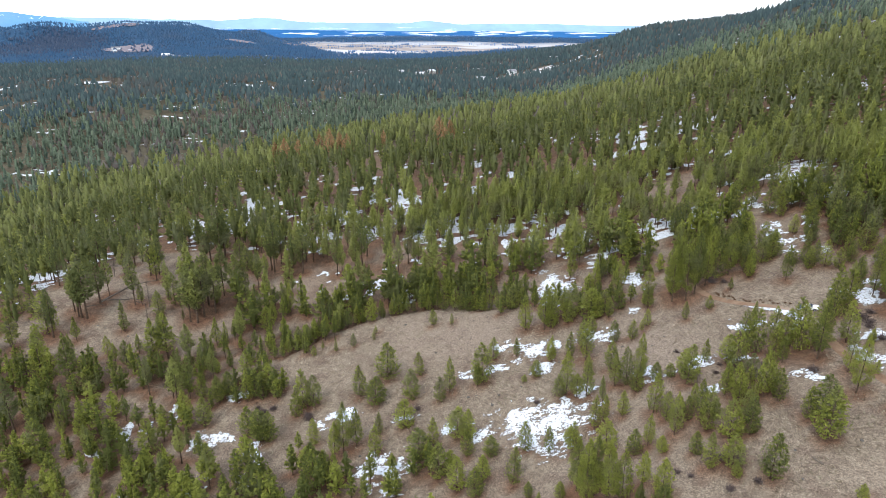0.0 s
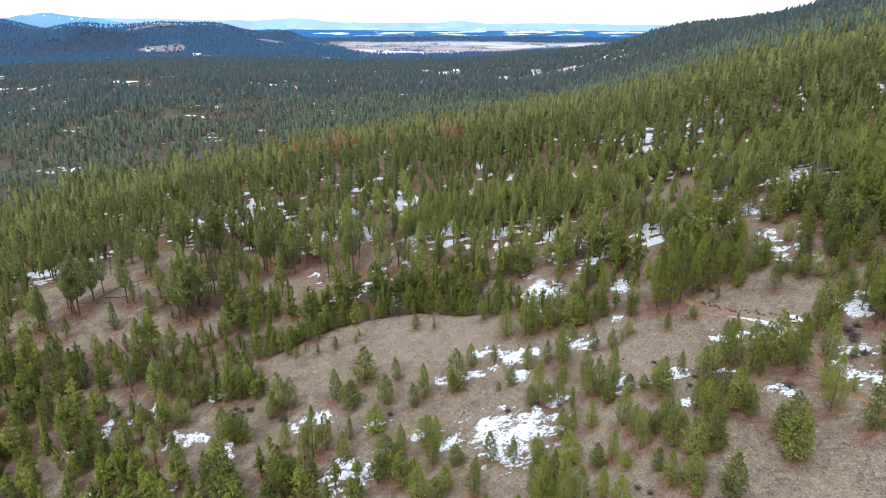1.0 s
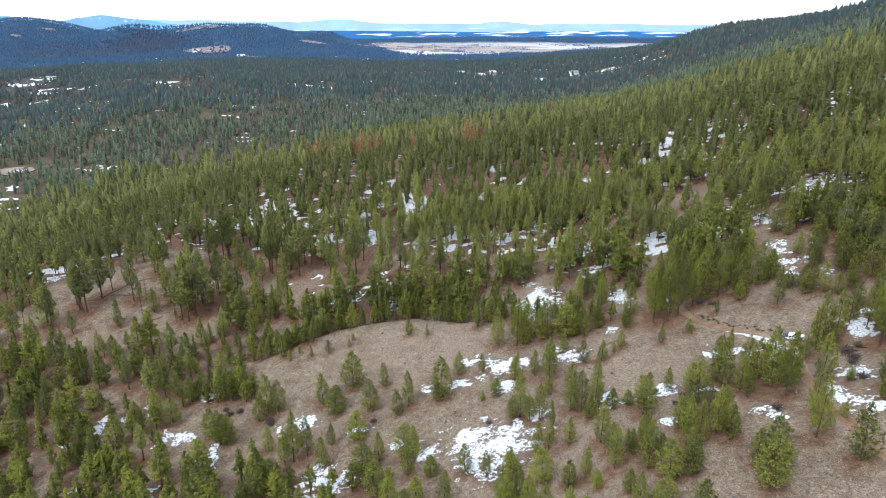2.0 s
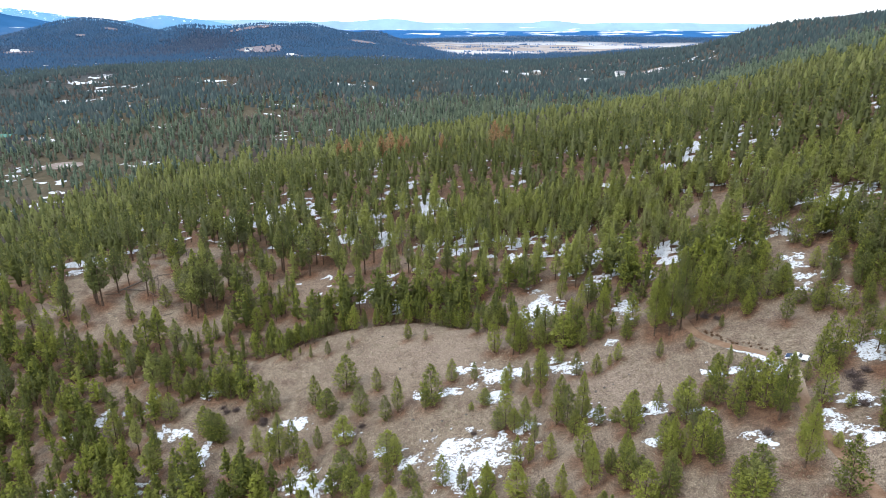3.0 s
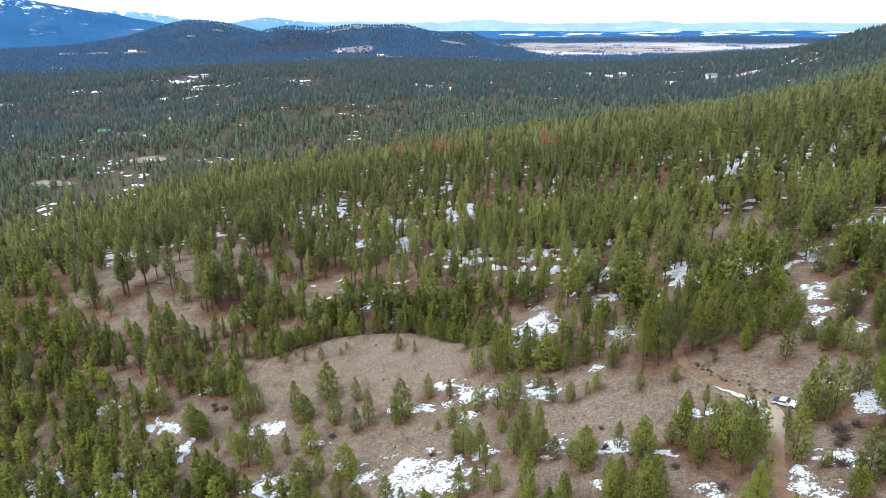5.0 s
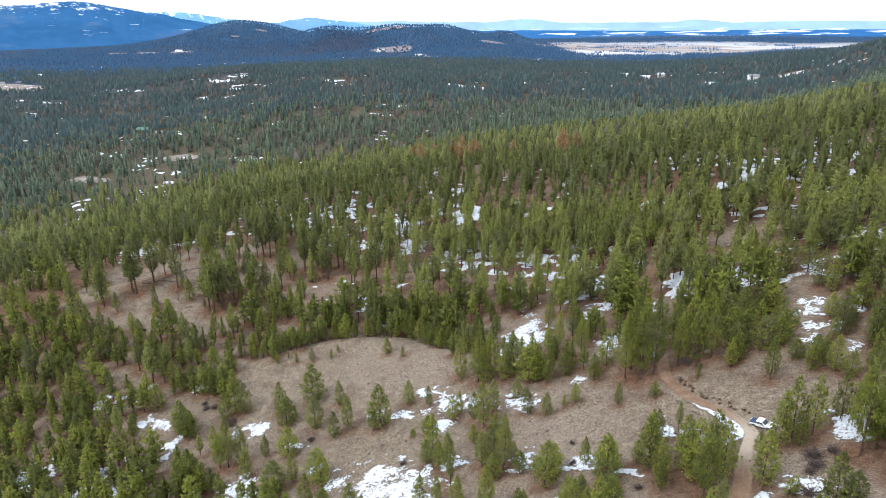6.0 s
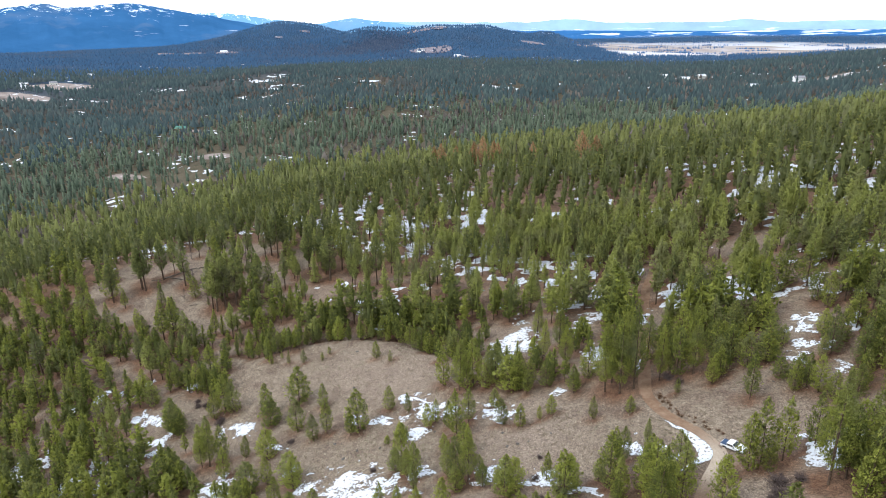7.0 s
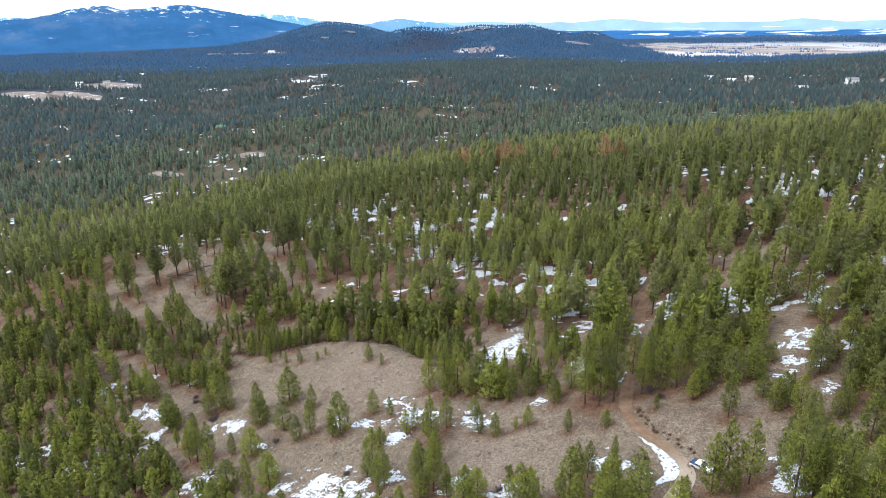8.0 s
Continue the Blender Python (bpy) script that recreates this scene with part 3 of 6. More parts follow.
SNOW_MEADOW = [
    (25.6, 134, 9.3, 8.3), (18, 139, 5.4, 5.1), (24, 165, 4.8, 3.7), (26, 158, 2.8, 4), (18, 171, 4.7, 2.6), (42, 166, 5.1, 4),
    (27, 166, 2.6, 3.2), (15, 161, 3.5, 1.7), (32, 166, 2.3, 2.4), (5, 161, 2.9, 2.4), (-13, 132, 5.5, 5.3), (-21, 133, 2.2, 2),
    (-30, 156, 3.5, 1.3), (-35, 154, 1.9, 1.8), (8, 137, 3.4, 3.2), (0, 141, 2.3, 2.8), (-11, 150, 2.7, 1.3), (62, 130, 2.3, 2),
    (79, 128, 3.5, 2), (81, 125, 1.7, 1.8),
]
SNOW_TRACKSIDE = [
    (88, 154.8, 7, 8), (84, 150.5, 1.6, 1.4), (93.2, 129, 1.7, 3.3), (97, 124.2, 3.2, 4.4), (81, 152, 1.6, 2.6), (77, 154, 1.7, 3), (107, 154, 2.7, 4.4),
    (51, 144, 3.7, 2.9), (62, 141, 5.5, 1.2), (70, 139, 4.1, 1), (99, 136, 3.4, 2.7), (56, 175, 2.7, 2), (35, 143, 3.6, 2.2),
    (63, 144, 3.9, 2.7), (113, 159, 1.8, 2.4), (117, 156, 1.8, 2), (103, 160, 1, 1),
]
SNOW_WOODS = [
    (105.8, 196.7, 2.0, 4.6), (102.2, 195.9, 1.4, 1.5), (103.6, 201.0, 1.0, 2.0), (104.6, 189.9, 3.4, 2.4), (105.4, 185.0, 2.1, 2.4), (111.5, 178.9, 1.6, 2.8), (114.2, 194.7, 1.1, 1.9), (107.7, 218.8, 1.7, 6.3),
    (103.4, 215.6, 2.4, 1.4), (99.6, 213.9, 2.7, 1.6), (109.0, 231.4, 1.1, 4.7), (110.9, 211.4, 2.1, 1.6), (109.6, 188.8, 1.2, 2.0), (116.8, 210.1, 2.0, 1.5), (115.3, 199.5, 1.0, 1.5),
    (35, 198, 4.5, 10.2), (128, 228, 6.0, 21), (138, 246, 5, 8), (53, 212, 3.6, 5.0), (60, 192, 3.6, 4.9), (-153, 229, 4.7, 5.1),
    (-149, 315, 5.2, 13.5), (-14, 211, 3.6, 5.2), (-19, 281, 4.1, 12.0), (-5, 267, 9.8, 10.2), (-48, 287, 10.5, 10.7), (-32, 264, 6.3, 8.3),
    (-11, 254, 7.0, 5.7), (-50, 266, 7.4, 4.7), (-94, 315, 6.8, 9.0), (18, 337, 3.0, 14.1),
    (223, 409, 5.6, 25.1), (264, 437, 13.3, 11.7), (263, 420, 8.5, 13.2), (208, 445, 6.1, 27.3), (125, 306, 5.4, 5.5),
]
SNOW_SLOPE = [
    (39, 199, 4.8, 4.2),

    (130, 209, 5.6, 4.4), (36, 259, 2.4, 9.3), (-112, 281, 4.1, 6.2), (212, 337, 8.6, 12.7),
    (69, 211, 1.2, 6.3), (72, 188, 0.5, 5.1),
]
SNOW_GULLY = [
    (-85, 126, 4.7, 8), (-63, 129, 3.1, 9.7), (-53, 130, 2.3, 7), (-64, 154, 4.5, 3), (-52, 147, 2.6, 3.8), (-50, 141, 1.6, 8.2),
    (-19, 134, 2.4, 4.7), (-28, 156, 3.9, 3), (-80, 165, 1.9, 3), (-91, 158, 1.9, 3), (-62, 170, 3.3, 1.7), (-96, 150, 2.8, 1.4),
    (-69, 153, 1.7, 3.2), (-85, 161, 2.3, 3.8),
]
# open fields and clearings far off: middle, half sizes
FIELDS = [
    (-1045, 2245, 64, 105), (-805, 1993, 62, 20), (-1985, 1868, 48, 42), (-1920, 1940, 52, 52), (-1850, 2040, 46, 52), (-764, 2591, 58, 40), (-592, 2779, 60, 42),
    (-1382, 2590, 46, 34), (-1330, 2614, 40, 30), (-1275, 2636, 38, 24), (-1215, 2660, 34, 20), (-1875, 2577, 34, 24), (-1904, 2428, 22, 16),
    (-1236, 752, 74, 44), (-1204, 818, 62, 40), (-1280, 958, 70, 48), (-600, 668, 26, 9), (-36, 1268, 42, 22), (101, 1198, 46, 17), (160, 1250, 52, 18),
    (-448, 559, 22, 12), (-493, 487, 30, 9), (-85, 833, 20, 9), (-36, 806, 26, 9), (19, 748, 28, 9),
]
CLEARINGS = [(102, 265, 19, 8), (-50, 226, 18, 12), (-22, 240, 12, 7), (103, 181, 12, 8), (39, 199, 9, 8), (52, 210, 6, 6), (94, 258, 17, 11), (62, 246, 11, 9), (92, 240, 13, 8), (108, 200, 11, 13), (106, 222, 12, 9), (-112, 206, 14, 8), (103, 195, 7, 8), (128, 229, 10, 24), (-80, 235, 13, 6),
             (264, 430, 18, 16), (35, 198, 6, 10), (-25, 275, 16, 8), (60, 700, 26, 7)]


# bare grass: middle, half sizes
BARE = [(102, 265, 18, 7), (39, 199, 9, 9), (52, 210, 6, 6), (-112, 226, 14, 16), (-82, 240, 13, 18), (-105, 245, 10, 8), (-14, 178, 24, 15), (10, 172, 22, 16), (-12, 152, 18, 10), (-30, 170, 16, 9), (12, 148, 16, 7), (58, 158, 20, 9), (40, 160, 14, 7), (30, 150, 14, 8), (74, 100, 17, 15),
        (97, 166, 13, 9), (104, 180, 12, 10), (24, 134, 12, 10), (-55, 150, 9, 9), (-108, 194, 14, 8), (62, 130, 7, 5), (84, 150, 5, 10), (94, 130, 7, 16), (92, 148, 6, 8), (85, 108, 14, 9), (20, 166, 16, 6), (-50, 158, 8, 7)]


# thick young growth: middle, half sizes
THICK = [(-30, 204, 18, 6), (-8, 204, 16, 6), (13, 198, 12, 7), (-4, 206, 46, 9), (40, 204, 26, 16), (50, 186, 20, 8), (-62, 184, 16, 22), (-86, 166, 14, 14), (-30, 130, 34, 9), (40, 116, 13, 20), (80, 140, 9, 9), (70, 192, 26, 14),
         (106, 152, 16, 8), (55, 118, 10, 12), (-95, 150, 26, 16), (-58, 205, 14, 9), (66, 140, 14, 6), (-135, 172, 18, 14), (-74, 147, 12, 12)]
THICK += [(-44, 127, 20, 8), (72, 145, 8, 4), (-70, 172, 20, 15), (-48, 196, 18, 9), (-100, 162, 20, 16)]


def listed_zone(x, y):
    """The open slope below the woods, where each tree has its own place."""
    top = np.interp(x, [-165, -152, -135, -84, -64, -46, -1, 30, 60, 90, 122], [212, 234, 258, 258, 240, 204, 190, 180, 178, 172, 158])
    bottom = np.interp(x, [-150, -116, -85, -40, -1, 40, 74, 100], [190, 168, 152, 128, 112, 96, 80, 80])
    return (x > -150) & (x < 118) & (y < top) & (y > bottom)


def charted(x, y):
    """Whether a spot lies where the stands hold every tree."""
    hit = np.zeros(np.shape(x), bool)
    for outline in CHARTED:
        inside = np.zeros(np.shape(x), bool)
        for (ax, ay), (bx, by) in zip(outline, outline[1:] + outline[:1]):
            inside ^= ((ay > y) != (by > y)) & (x < (bx - ax) * (y - ay) / (by - ay + 1e-9) + ax)
        hit |= inside
    return hit


def plain_zone(x, y):
    away = np.arctan2(-(x - 50), y - 20)
    d = np.hypot(x - 50, y - 20)
    edge = 2350 + 1500 * smooth(radians(9.5), radians(17), away) + 160 * (rough(x, y, 420, 31) - 0.5)
    return smooth(-30, 60, d - edge) * smooth(radians(24), radians(18), away) * smooth(radians(-45), radians(-30), away) * smooth(3900, 3300, d + 500 * rough(x * 0.3, y, 240, 37))


def in_list(x, y, shapes, grow=1.0):
    hit = np.zeros(np.shape(x))
    for cx, cy, rx, ry in shapes:
        hit = np.maximum(hit, smooth(1.3, 0.8, np.hypot((x - cx) / (rx * grow), (y - cy) / (ry * grow))))
    return hit


# ---- trees ----
def mesh_of(name, verts, faces, mats, slots=None, tone=None, puff=None):
    """A mesh of triangles from arrays."""
    me = bpy.data.meshes.new(name)
    verts, faces = np.asarray(verts, np.float32), np.asarray(faces, np.int32)
    me.vertices.add(len(verts))
    me.vertices.foreach_set("co", verts.ravel())
    me.loops.add(faces.size)
    me.loops.foreach_set("vertex_index", faces.ravel())
    me.polygons.add(len(faces))
    me.polygons.foreach_set("loop_start", np.arange(0, faces.size, faces.shape[1], dtype=np.int32))
    me.polygons.foreach_set("loop_total", np.full(len(faces), faces.shape[1], np.int32))
    for m in mats:
        me.materials.append(m)
    if slots is not None:
        me.polygons.foreach_set("material_index", np.asarray(slots, np.int32))
    if tone is not None:
        me.attributes.new("tone", "FLOAT", "POINT").data.foreach_set("value", np.asarray(tone, np.float32))
    if puff is not None:
        me.attributes.new("puff", "FLOAT_VECTOR", "POINT").data.foreach_set("vector", np.asarray(puff, np.float32).ravel())
    me.update(calc_edges=True)
    return me


def blades(rng, centres, out, length, width, tone, loose=0.45):
    """Needle sprays: a triangle at each centre, that points outward with some scatter."""
    n = len(centres)
    way = out + rng.normal(0, loose, (n, 3)) + np.array([0, 0, 0.35])
    way /= np.linalg.norm(way, axis=1, keepdims=True)
    side = np.cross(way, np.array([0, 0, 1.0])) + rng.normal(0, 0.38, (n, 3))
    side -= way * (side * way).sum(1, keepdims=True)
    side /= np.linalg.norm(side, axis=1, keepdims=True)
    ln, wd = length * rng.uniform(0.6, 1.35, (n, 1)), width * rng.uniform(0.6, 1.3, (n, 1))
    flip = np.where(rng.uniform(0, 1, (n, 1)) < 0.55, -1.0, 1.0)
    v = np.stack([centres - side * wd / 2 - flip * way * ln * 0.35, centres + side * wd / 2 - flip * way * ln * 0.35, centres + flip * way * ln * 0.65], 1).reshape(-1, 3)
    puff = out * 0.9 + np.array([0, 0, 0.25]) + rng.normal(0, 0.18, (n, 3))
    puff /= np.linalg.norm(puff, axis=1, keepdims=True)
    tri = np.arange(3 * n).reshape(-1, 3)
    inward = (np.cross(v[1::3] - v[0::3], v[2::3] - v[0::3]) * puff).sum(1) < 0
    tri[inward] = tri[inward][:, ::-1]
    return v, tri, np.repeat(tone, 3), np.repeat(puff, 3, axis=0)


def profile(form, t):
    """Crown radius at height t of the crown, from its foot 0 to its tip 1."""
    if form == "young":
        return np.minimum(1, (t + 0.22) / 0.40) * (1 - t ** 1.8) ** 0.80
    if form == "tall":
        return np.minimum(1, (t + 0.12) / 0.42) * (1 - t ** 1.45) ** 0.82
    if form == "wood":
        return np.minimum(1, (t + 0.10) / 0.30) * (1 - t ** 1.6) ** 0.90
    if form == "pole":
        return np.minimum(1, (t + 0.10) / 0.30) * (1 - t ** 1.6) ** 0.90
    return np.minimum(1, (t + 0.12) / 0.24) * (1 - t ** 1.4) ** 0.85


FOOT = {"young": 0.06, "tall": 0.25, "fir": 0.07, "pole": 0.12, "wood": 0.24}
WIDE = {"young": 0.270, "tall": 0.178, "fir": 0.190, "pole": 0.205, "wood": 0.192}
RISE = {"young": 0.34, "tall": 0.22, "fir": -0.06, "pole": 0.10, "wood": 0.05}


def skin(rng, form, foot, wide, sides, rings, dim):
    """The close inner foliage of a slender crown, as one lumpy tapering skin that is open below."""
    t = np.linspace(0.0, 0.90, rings) if rings > 1 else np.array([0.16])
    a = rng.uniform(0, 6.283) + 6.28318 * np.arange(sides) / sides
    r = wide * profile(form, t)[:, None] * rng.uniform(0.62, 1.08, (rings, sides))
    turn = a[None] + rng.normal(0, 0.12, (rings, sides))
    z = foot + (1 - foot) * (t[:, None] + rng.normal(0, 0.025, (rings, sides)))
    v = np.vstack([np.stack([r * np.cos(turn), r * np.sin(turn), z], -1).reshape(-1, 3), [(rng.normal(0, 0.006), rng.normal(0, 0.006), 0.99)]])
    f, n = [], sides
    for j in range(rings - 1):
        for i in range(n):
            p, q = j * n + i, j * n + (i + 1) % n
            f += [(p, q, q + n), (p, q + n, p + n)]
    f += [((rings - 1) * n + i, (rings - 1) * n + (i + 1) % n, rings * n) for i in range(n)]
    puff = np.vstack([np.stack([np.cos(turn), np.sin(turn), np.full(turn.shape, 0.30) + 0.45 * t[:, None]], -1).reshape(-1, 3), [(0, 0, 1.0)]])
    puff /= np.linalg.norm(puff, axis=1, keepdims=True)
    # Tone climbs to the tip, light from above put into the colour.
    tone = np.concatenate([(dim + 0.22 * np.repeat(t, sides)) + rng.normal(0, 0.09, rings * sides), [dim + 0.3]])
    return v, np.array(f), tone, puff


def crown(seed, form, sprays, cover, slim=0.45):
    """A crown of a tree 1 high, of about that many triangles: close inner foliage, and needle sprays along limbs at loose turns round it.
    Returns vertices, triangles, tone and soft outward directions."""
    rng = np.random.default_rng(seed)
    foot = FOOT[form] + rng.uniform(-0.03, 0.06)
    wide = WIDE[form] * rng.uniform(0.88, 1.12)
    for most, sides, rings, full in ((5, 3, 1, 1.9), (20, 5, 1, 1.45), (60, 5, 2, 1.30), (120, 5, 3, 0.95), (200, 6, 4, 0.55), (1e9, 6, 4, 0.30)):
        if sprays < most:
            break
    if form in ("tall", "wood") and sprays > 200:
        full = 0.20
    if sprays > 200:
        slim = 0.58
    # A darker tone paints the shade inside the crown onto its inner foliage.
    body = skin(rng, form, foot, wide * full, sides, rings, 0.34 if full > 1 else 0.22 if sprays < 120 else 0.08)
    if sprays > 700:
        body = (np.zeros((0, 3)), np.zeros((0, 3), int), np.zeros(0), np.zeros((0, 3)))
    count = sprays - len(body[1])
    if count < 4:
        return body
    limbs = int(np.clip(count // 9, 9, 110))
    t = (np.arange(limbs) + rng.uniform(0, 0.9, limbs)) / limbs
    turn = rng.uniform(0, 6.283) + np.arange(limbs) * 2.39996 + rng.normal(0, 0.4, limbs)
    reach = wide * profile(form, t) * rng.uniform(0.74, 1.16, limbs)
    shade = rng.normal(0, 0.10, limbs)
    weight = 0.10 + reach / reach.max()
    k = rng.choice(limbs, count, p=weight / weight.sum())
    s = rng.uniform(0.16, 1.0, count) ** 0.55
    r = reach[k] * s
    a = turn[k] + rng.normal(0, 0.30, count) * (1.25 - 0.4 * s)
    z = foot + (1 - foot) * 0.97 * t[k] + RISE[form] * r * s + rng.normal(0, 0.016, count)
    c = np.stack([r * np.cos(a), r * np.sin(a), np.minimum(z, 0.995)], 1)
    out = np.stack([np.cos(a), np.sin(a), np.full(count, 0.35)], 1)
    length = math.sqrt(2 * cover * wide * 0.95 / count / slim)
    # Tone rises outward for fresh tips, and upward as painted light from above.
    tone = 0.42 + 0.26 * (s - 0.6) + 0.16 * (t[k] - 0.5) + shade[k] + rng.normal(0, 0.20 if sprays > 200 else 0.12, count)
    more = blades(rng, c, out, length, length * slim, tone, 0.85 if sprays > 200 else 0.45)
    return tuple(np.concatenate([p, q + (len(body[0]) if i == 1 else 0)]) for i, (p, q) in enumerate(zip(body, more)))


def trunk(seed, radius, top=0.93, sides=5, stubs=0, plain=False):
    rng = np.random.default_rng(seed)
    rings = [(0.0, 1.35), (0.04, 1.0), (0.35, 0.72), (0.7, 0.36), (top, 0.06)]
    if plain:
        rings = [(0.0, 1.25), (top, 0.15)] if sides < 4 else [(0.0, 1.25), (0.4, 0.72), (top, 0.12)]
    lean = rng.normal(0, 0.012, 2)
    v, f = [], []
    for z, w in rings:
        for i in range(sides):
            a = 6.28318 * i / sides
            v.append((lean[0] * z + radius * w * math.cos(a), lean[1] * z + radius * w * math.sin(a), z - (0.02 if z == 0 else 0)))
    for j in range(len(rings) - 1):
        for i in range(sides):
            a, b = j * sides + i, j * sides + (i + 1) % sides
            f += [(a, b, b + sides), (a, b + sides, a + sides)]
    for _ in range(stubs):
        z, a, ln = rng.uniform(0.12, 0.9), rng.uniform(0, 6.283), rng.uniform(0.05, 0.13)
        w = radius * 0.28
        d = np.array([math.cos(a), math.sin(a), rng.uniform(-0.1, 0.35)])
        o = np.array([0, 0, z])
        q = np.array([-d[1], d[0], 0]) * w
        i = len(v)
        v += [tuple(o - q), tuple(o + q), tuple(o + d * ln), tuple(o + np.array([0, 0, w * 1.6]))]
        f += [(i, i + 1, i + 2), (i + 1, i + 3, i + 2), (i + 3, i, i + 2)]
    return np.array(v), np.array(f)


def woods(name, spots, heights, tones, mats, forms, sprays, cover, sides, label, seed):
    """One mesh of many trees."""
    rng = np.random.default_rng(seed)
    kinds = []
    for i, form in enumerate(forms):
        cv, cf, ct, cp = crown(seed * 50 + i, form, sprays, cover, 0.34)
        tv, tf = trunk(seed * 50 + i, 0.0125 if form != "tall" else 0.0145, 0.8, sides, 0, True)
        if sides < 3:
            tv, tf = np.zeros((0, 3)), np.zeros((0, 3), int)
        v = np.vstack([cv, tv])
        f = np.vstack([cf, tf + len(cv)])
        kinds.append((v, f, np.concatenate([ct, np.zeros(len(tv))]), np.concatenate([np.zeros(len(cf), int), np.ones(len(tf), int)]), np.vstack([cp, np.zeros((len(tv), 3))])))
    V, Fc, T, S, P, base = [], [], [], [], [], 0
    which = rng.integers(0, len(kinds), len(spots))
    for k, (v, f, t, s, p) in enumerate(kinds):
        sel = np.where(which == k)[0]
        if not len(sel):
            continue
        a = rng.uniform(0, 6.283, len(sel))
        fat = rng.uniform(0.82, 1.22, len(sel))
        h = heights[sel]
        c, sn = np.cos(a), np.sin(a)
        x = (v[None, :, 0] * c[:, None] - v[None, :, 1] * sn[:, None]) * (h * fat)[:, None] + spots[sel, 0][:, None]
        y = (v[None, :, 0] * sn[:, None] + v[None, :, 1] * c[:, None]) * (h * fat)[:, None] + spots[sel, 1][:, None]
        z = v[None, :, 2] * h[:, None] + spots[sel, 2][:, None]
        V.append(np.stack([x, y, z], 2).reshape(-1, 3))
        Fc.append((f[None] + (base + np.arange(len(sel)) * len(v))[:, None, None]).reshape(-1, 3))
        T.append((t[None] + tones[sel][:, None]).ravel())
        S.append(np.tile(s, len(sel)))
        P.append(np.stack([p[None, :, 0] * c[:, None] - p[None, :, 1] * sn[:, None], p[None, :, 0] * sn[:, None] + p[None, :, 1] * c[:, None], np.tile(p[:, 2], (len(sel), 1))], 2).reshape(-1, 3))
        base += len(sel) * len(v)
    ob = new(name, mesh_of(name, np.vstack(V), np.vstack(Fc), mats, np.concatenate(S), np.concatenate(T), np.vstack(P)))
    return tagged(ob, label, "forest", kind="stuff")


def scatter(seed, spacing, near, far, jitter=0.48):
    """Spots on a jittered grid, in the sector that lies ahead, between two distances."""
    rng = np.random.default_rng(seed)
    g = np.arange(-far, far, spacing)
    x, y = np.meshgrid(g, g)
    x = x.ravel() + rng.uniform(-jitter, jitter, x.size) * spacing + 50
    y = y.ravel() + rng.uniform(-jitter, jitter, y.size) * spacing + 20
    d, away = np.hypot(x - 50, y - 20), np.degrees(np.arctan2(-(x - 50), y - 20))
    d = d * (1 + (0.10 if near < 1000 else 0.16) * rng.uniform(-1, 1, len(d)))
    keep = (d >= near) & (d < far) & (away > (-46 if near < 300 else -38)) & (away < (74 if near < 300 else 69)) & ((y > 84) | (x > 118))
    return x[keep], y[keep], rng


def glades(x, y):
    """Small openings in the valley woods where snow lies."""
    d = np.hypot(x - 50, y - 20)
    often = 0.075 * np.maximum(swell(x, y, -800, 1080, 230), np.maximum(0.9 * swell(x, y, -60, 1180, 170), 0.35 * swell(x, y, -760, 560, 160)))
    return smooth(0.665, 0.700, rough(x * 0.55, y, 30, 91, 3) + often) * smooth(500, 640, d) * smooth(2500, 2200, d)


def wooded(x, y, rng):
    """Which spots carry a tree."""
    thin = rough(x, y, 70, 41, 4)
    chance = 0.42 + 1.15 * smooth(0.30, 0.58, thin)
    close = np.hypot(x - 50, y - 20) < 270
    chance = np.where(close, (0.54 + 0.20 * smooth(185, 205, y) * smooth(-30, 0, x) - 0.26 * swell(x, y, -45, 235, 32)) * chance, chance)
    thick = in_list(x, y, THICK, 1.0) * (1 - 0.42 * smooth(-30, -50, x) * smooth(185, 160, y)) * (1 - 0.9 * in_list(x, y, SNOW_GULLY, 1.0))
    gaps = np.maximum(in_list(x, y, CLEARINGS, 0.95) * 0.93, in_list(x, y, FIELDS, 1.1))
    chance = chance * (1 - gaps) * (1 - 0.94 * glades(x, y)) * (1 - smooth(0.35, 0.6, plain_zone(x, y)))
    mid_hill = smooth(420, 250, np.hypot(x + 330, (y - 800) * 0.9))
    chance = chance * (1 - 0.25 * mid_hill * smooth(0.45, 0.6, rough(x, y, 55, 77)))
    dist, _ = track_near(x, y)
    chance = chance * np.where(y < 192, smooth(3.2, 4.2, dist), smooth(1.4, 2.2, dist))
    inside = listed_zone(x, y)
    slope = np.maximum((0.32 + 0.12 * smooth(-25, -60, x)) * smooth(0.38, 0.58, rough(x, y, 24, 63, 3)), 0.78 * thick) * (1 - in_list(x, y, BARE, 1.0))
    chance = np.maximum(chance, 0.78 * thick * (1 - in_list(x, y, BARE, 1.0)) * smooth(2.6, 3.4, dist))
    gap = np.full(len(x), 99.0)
    for g in GROVES + STANDS:
        for spot in g:
            gap = np.minimum(gap, np.hypot(x - spot[0], y - spot[1]))
    chance = np.where(inside, slope * smooth(3.2, 4.2, dist), chance) * smooth(1.6, 2.8, gap) * ~charted(x, y)
    return rng.uniform(0, 1, len(x)) < chance


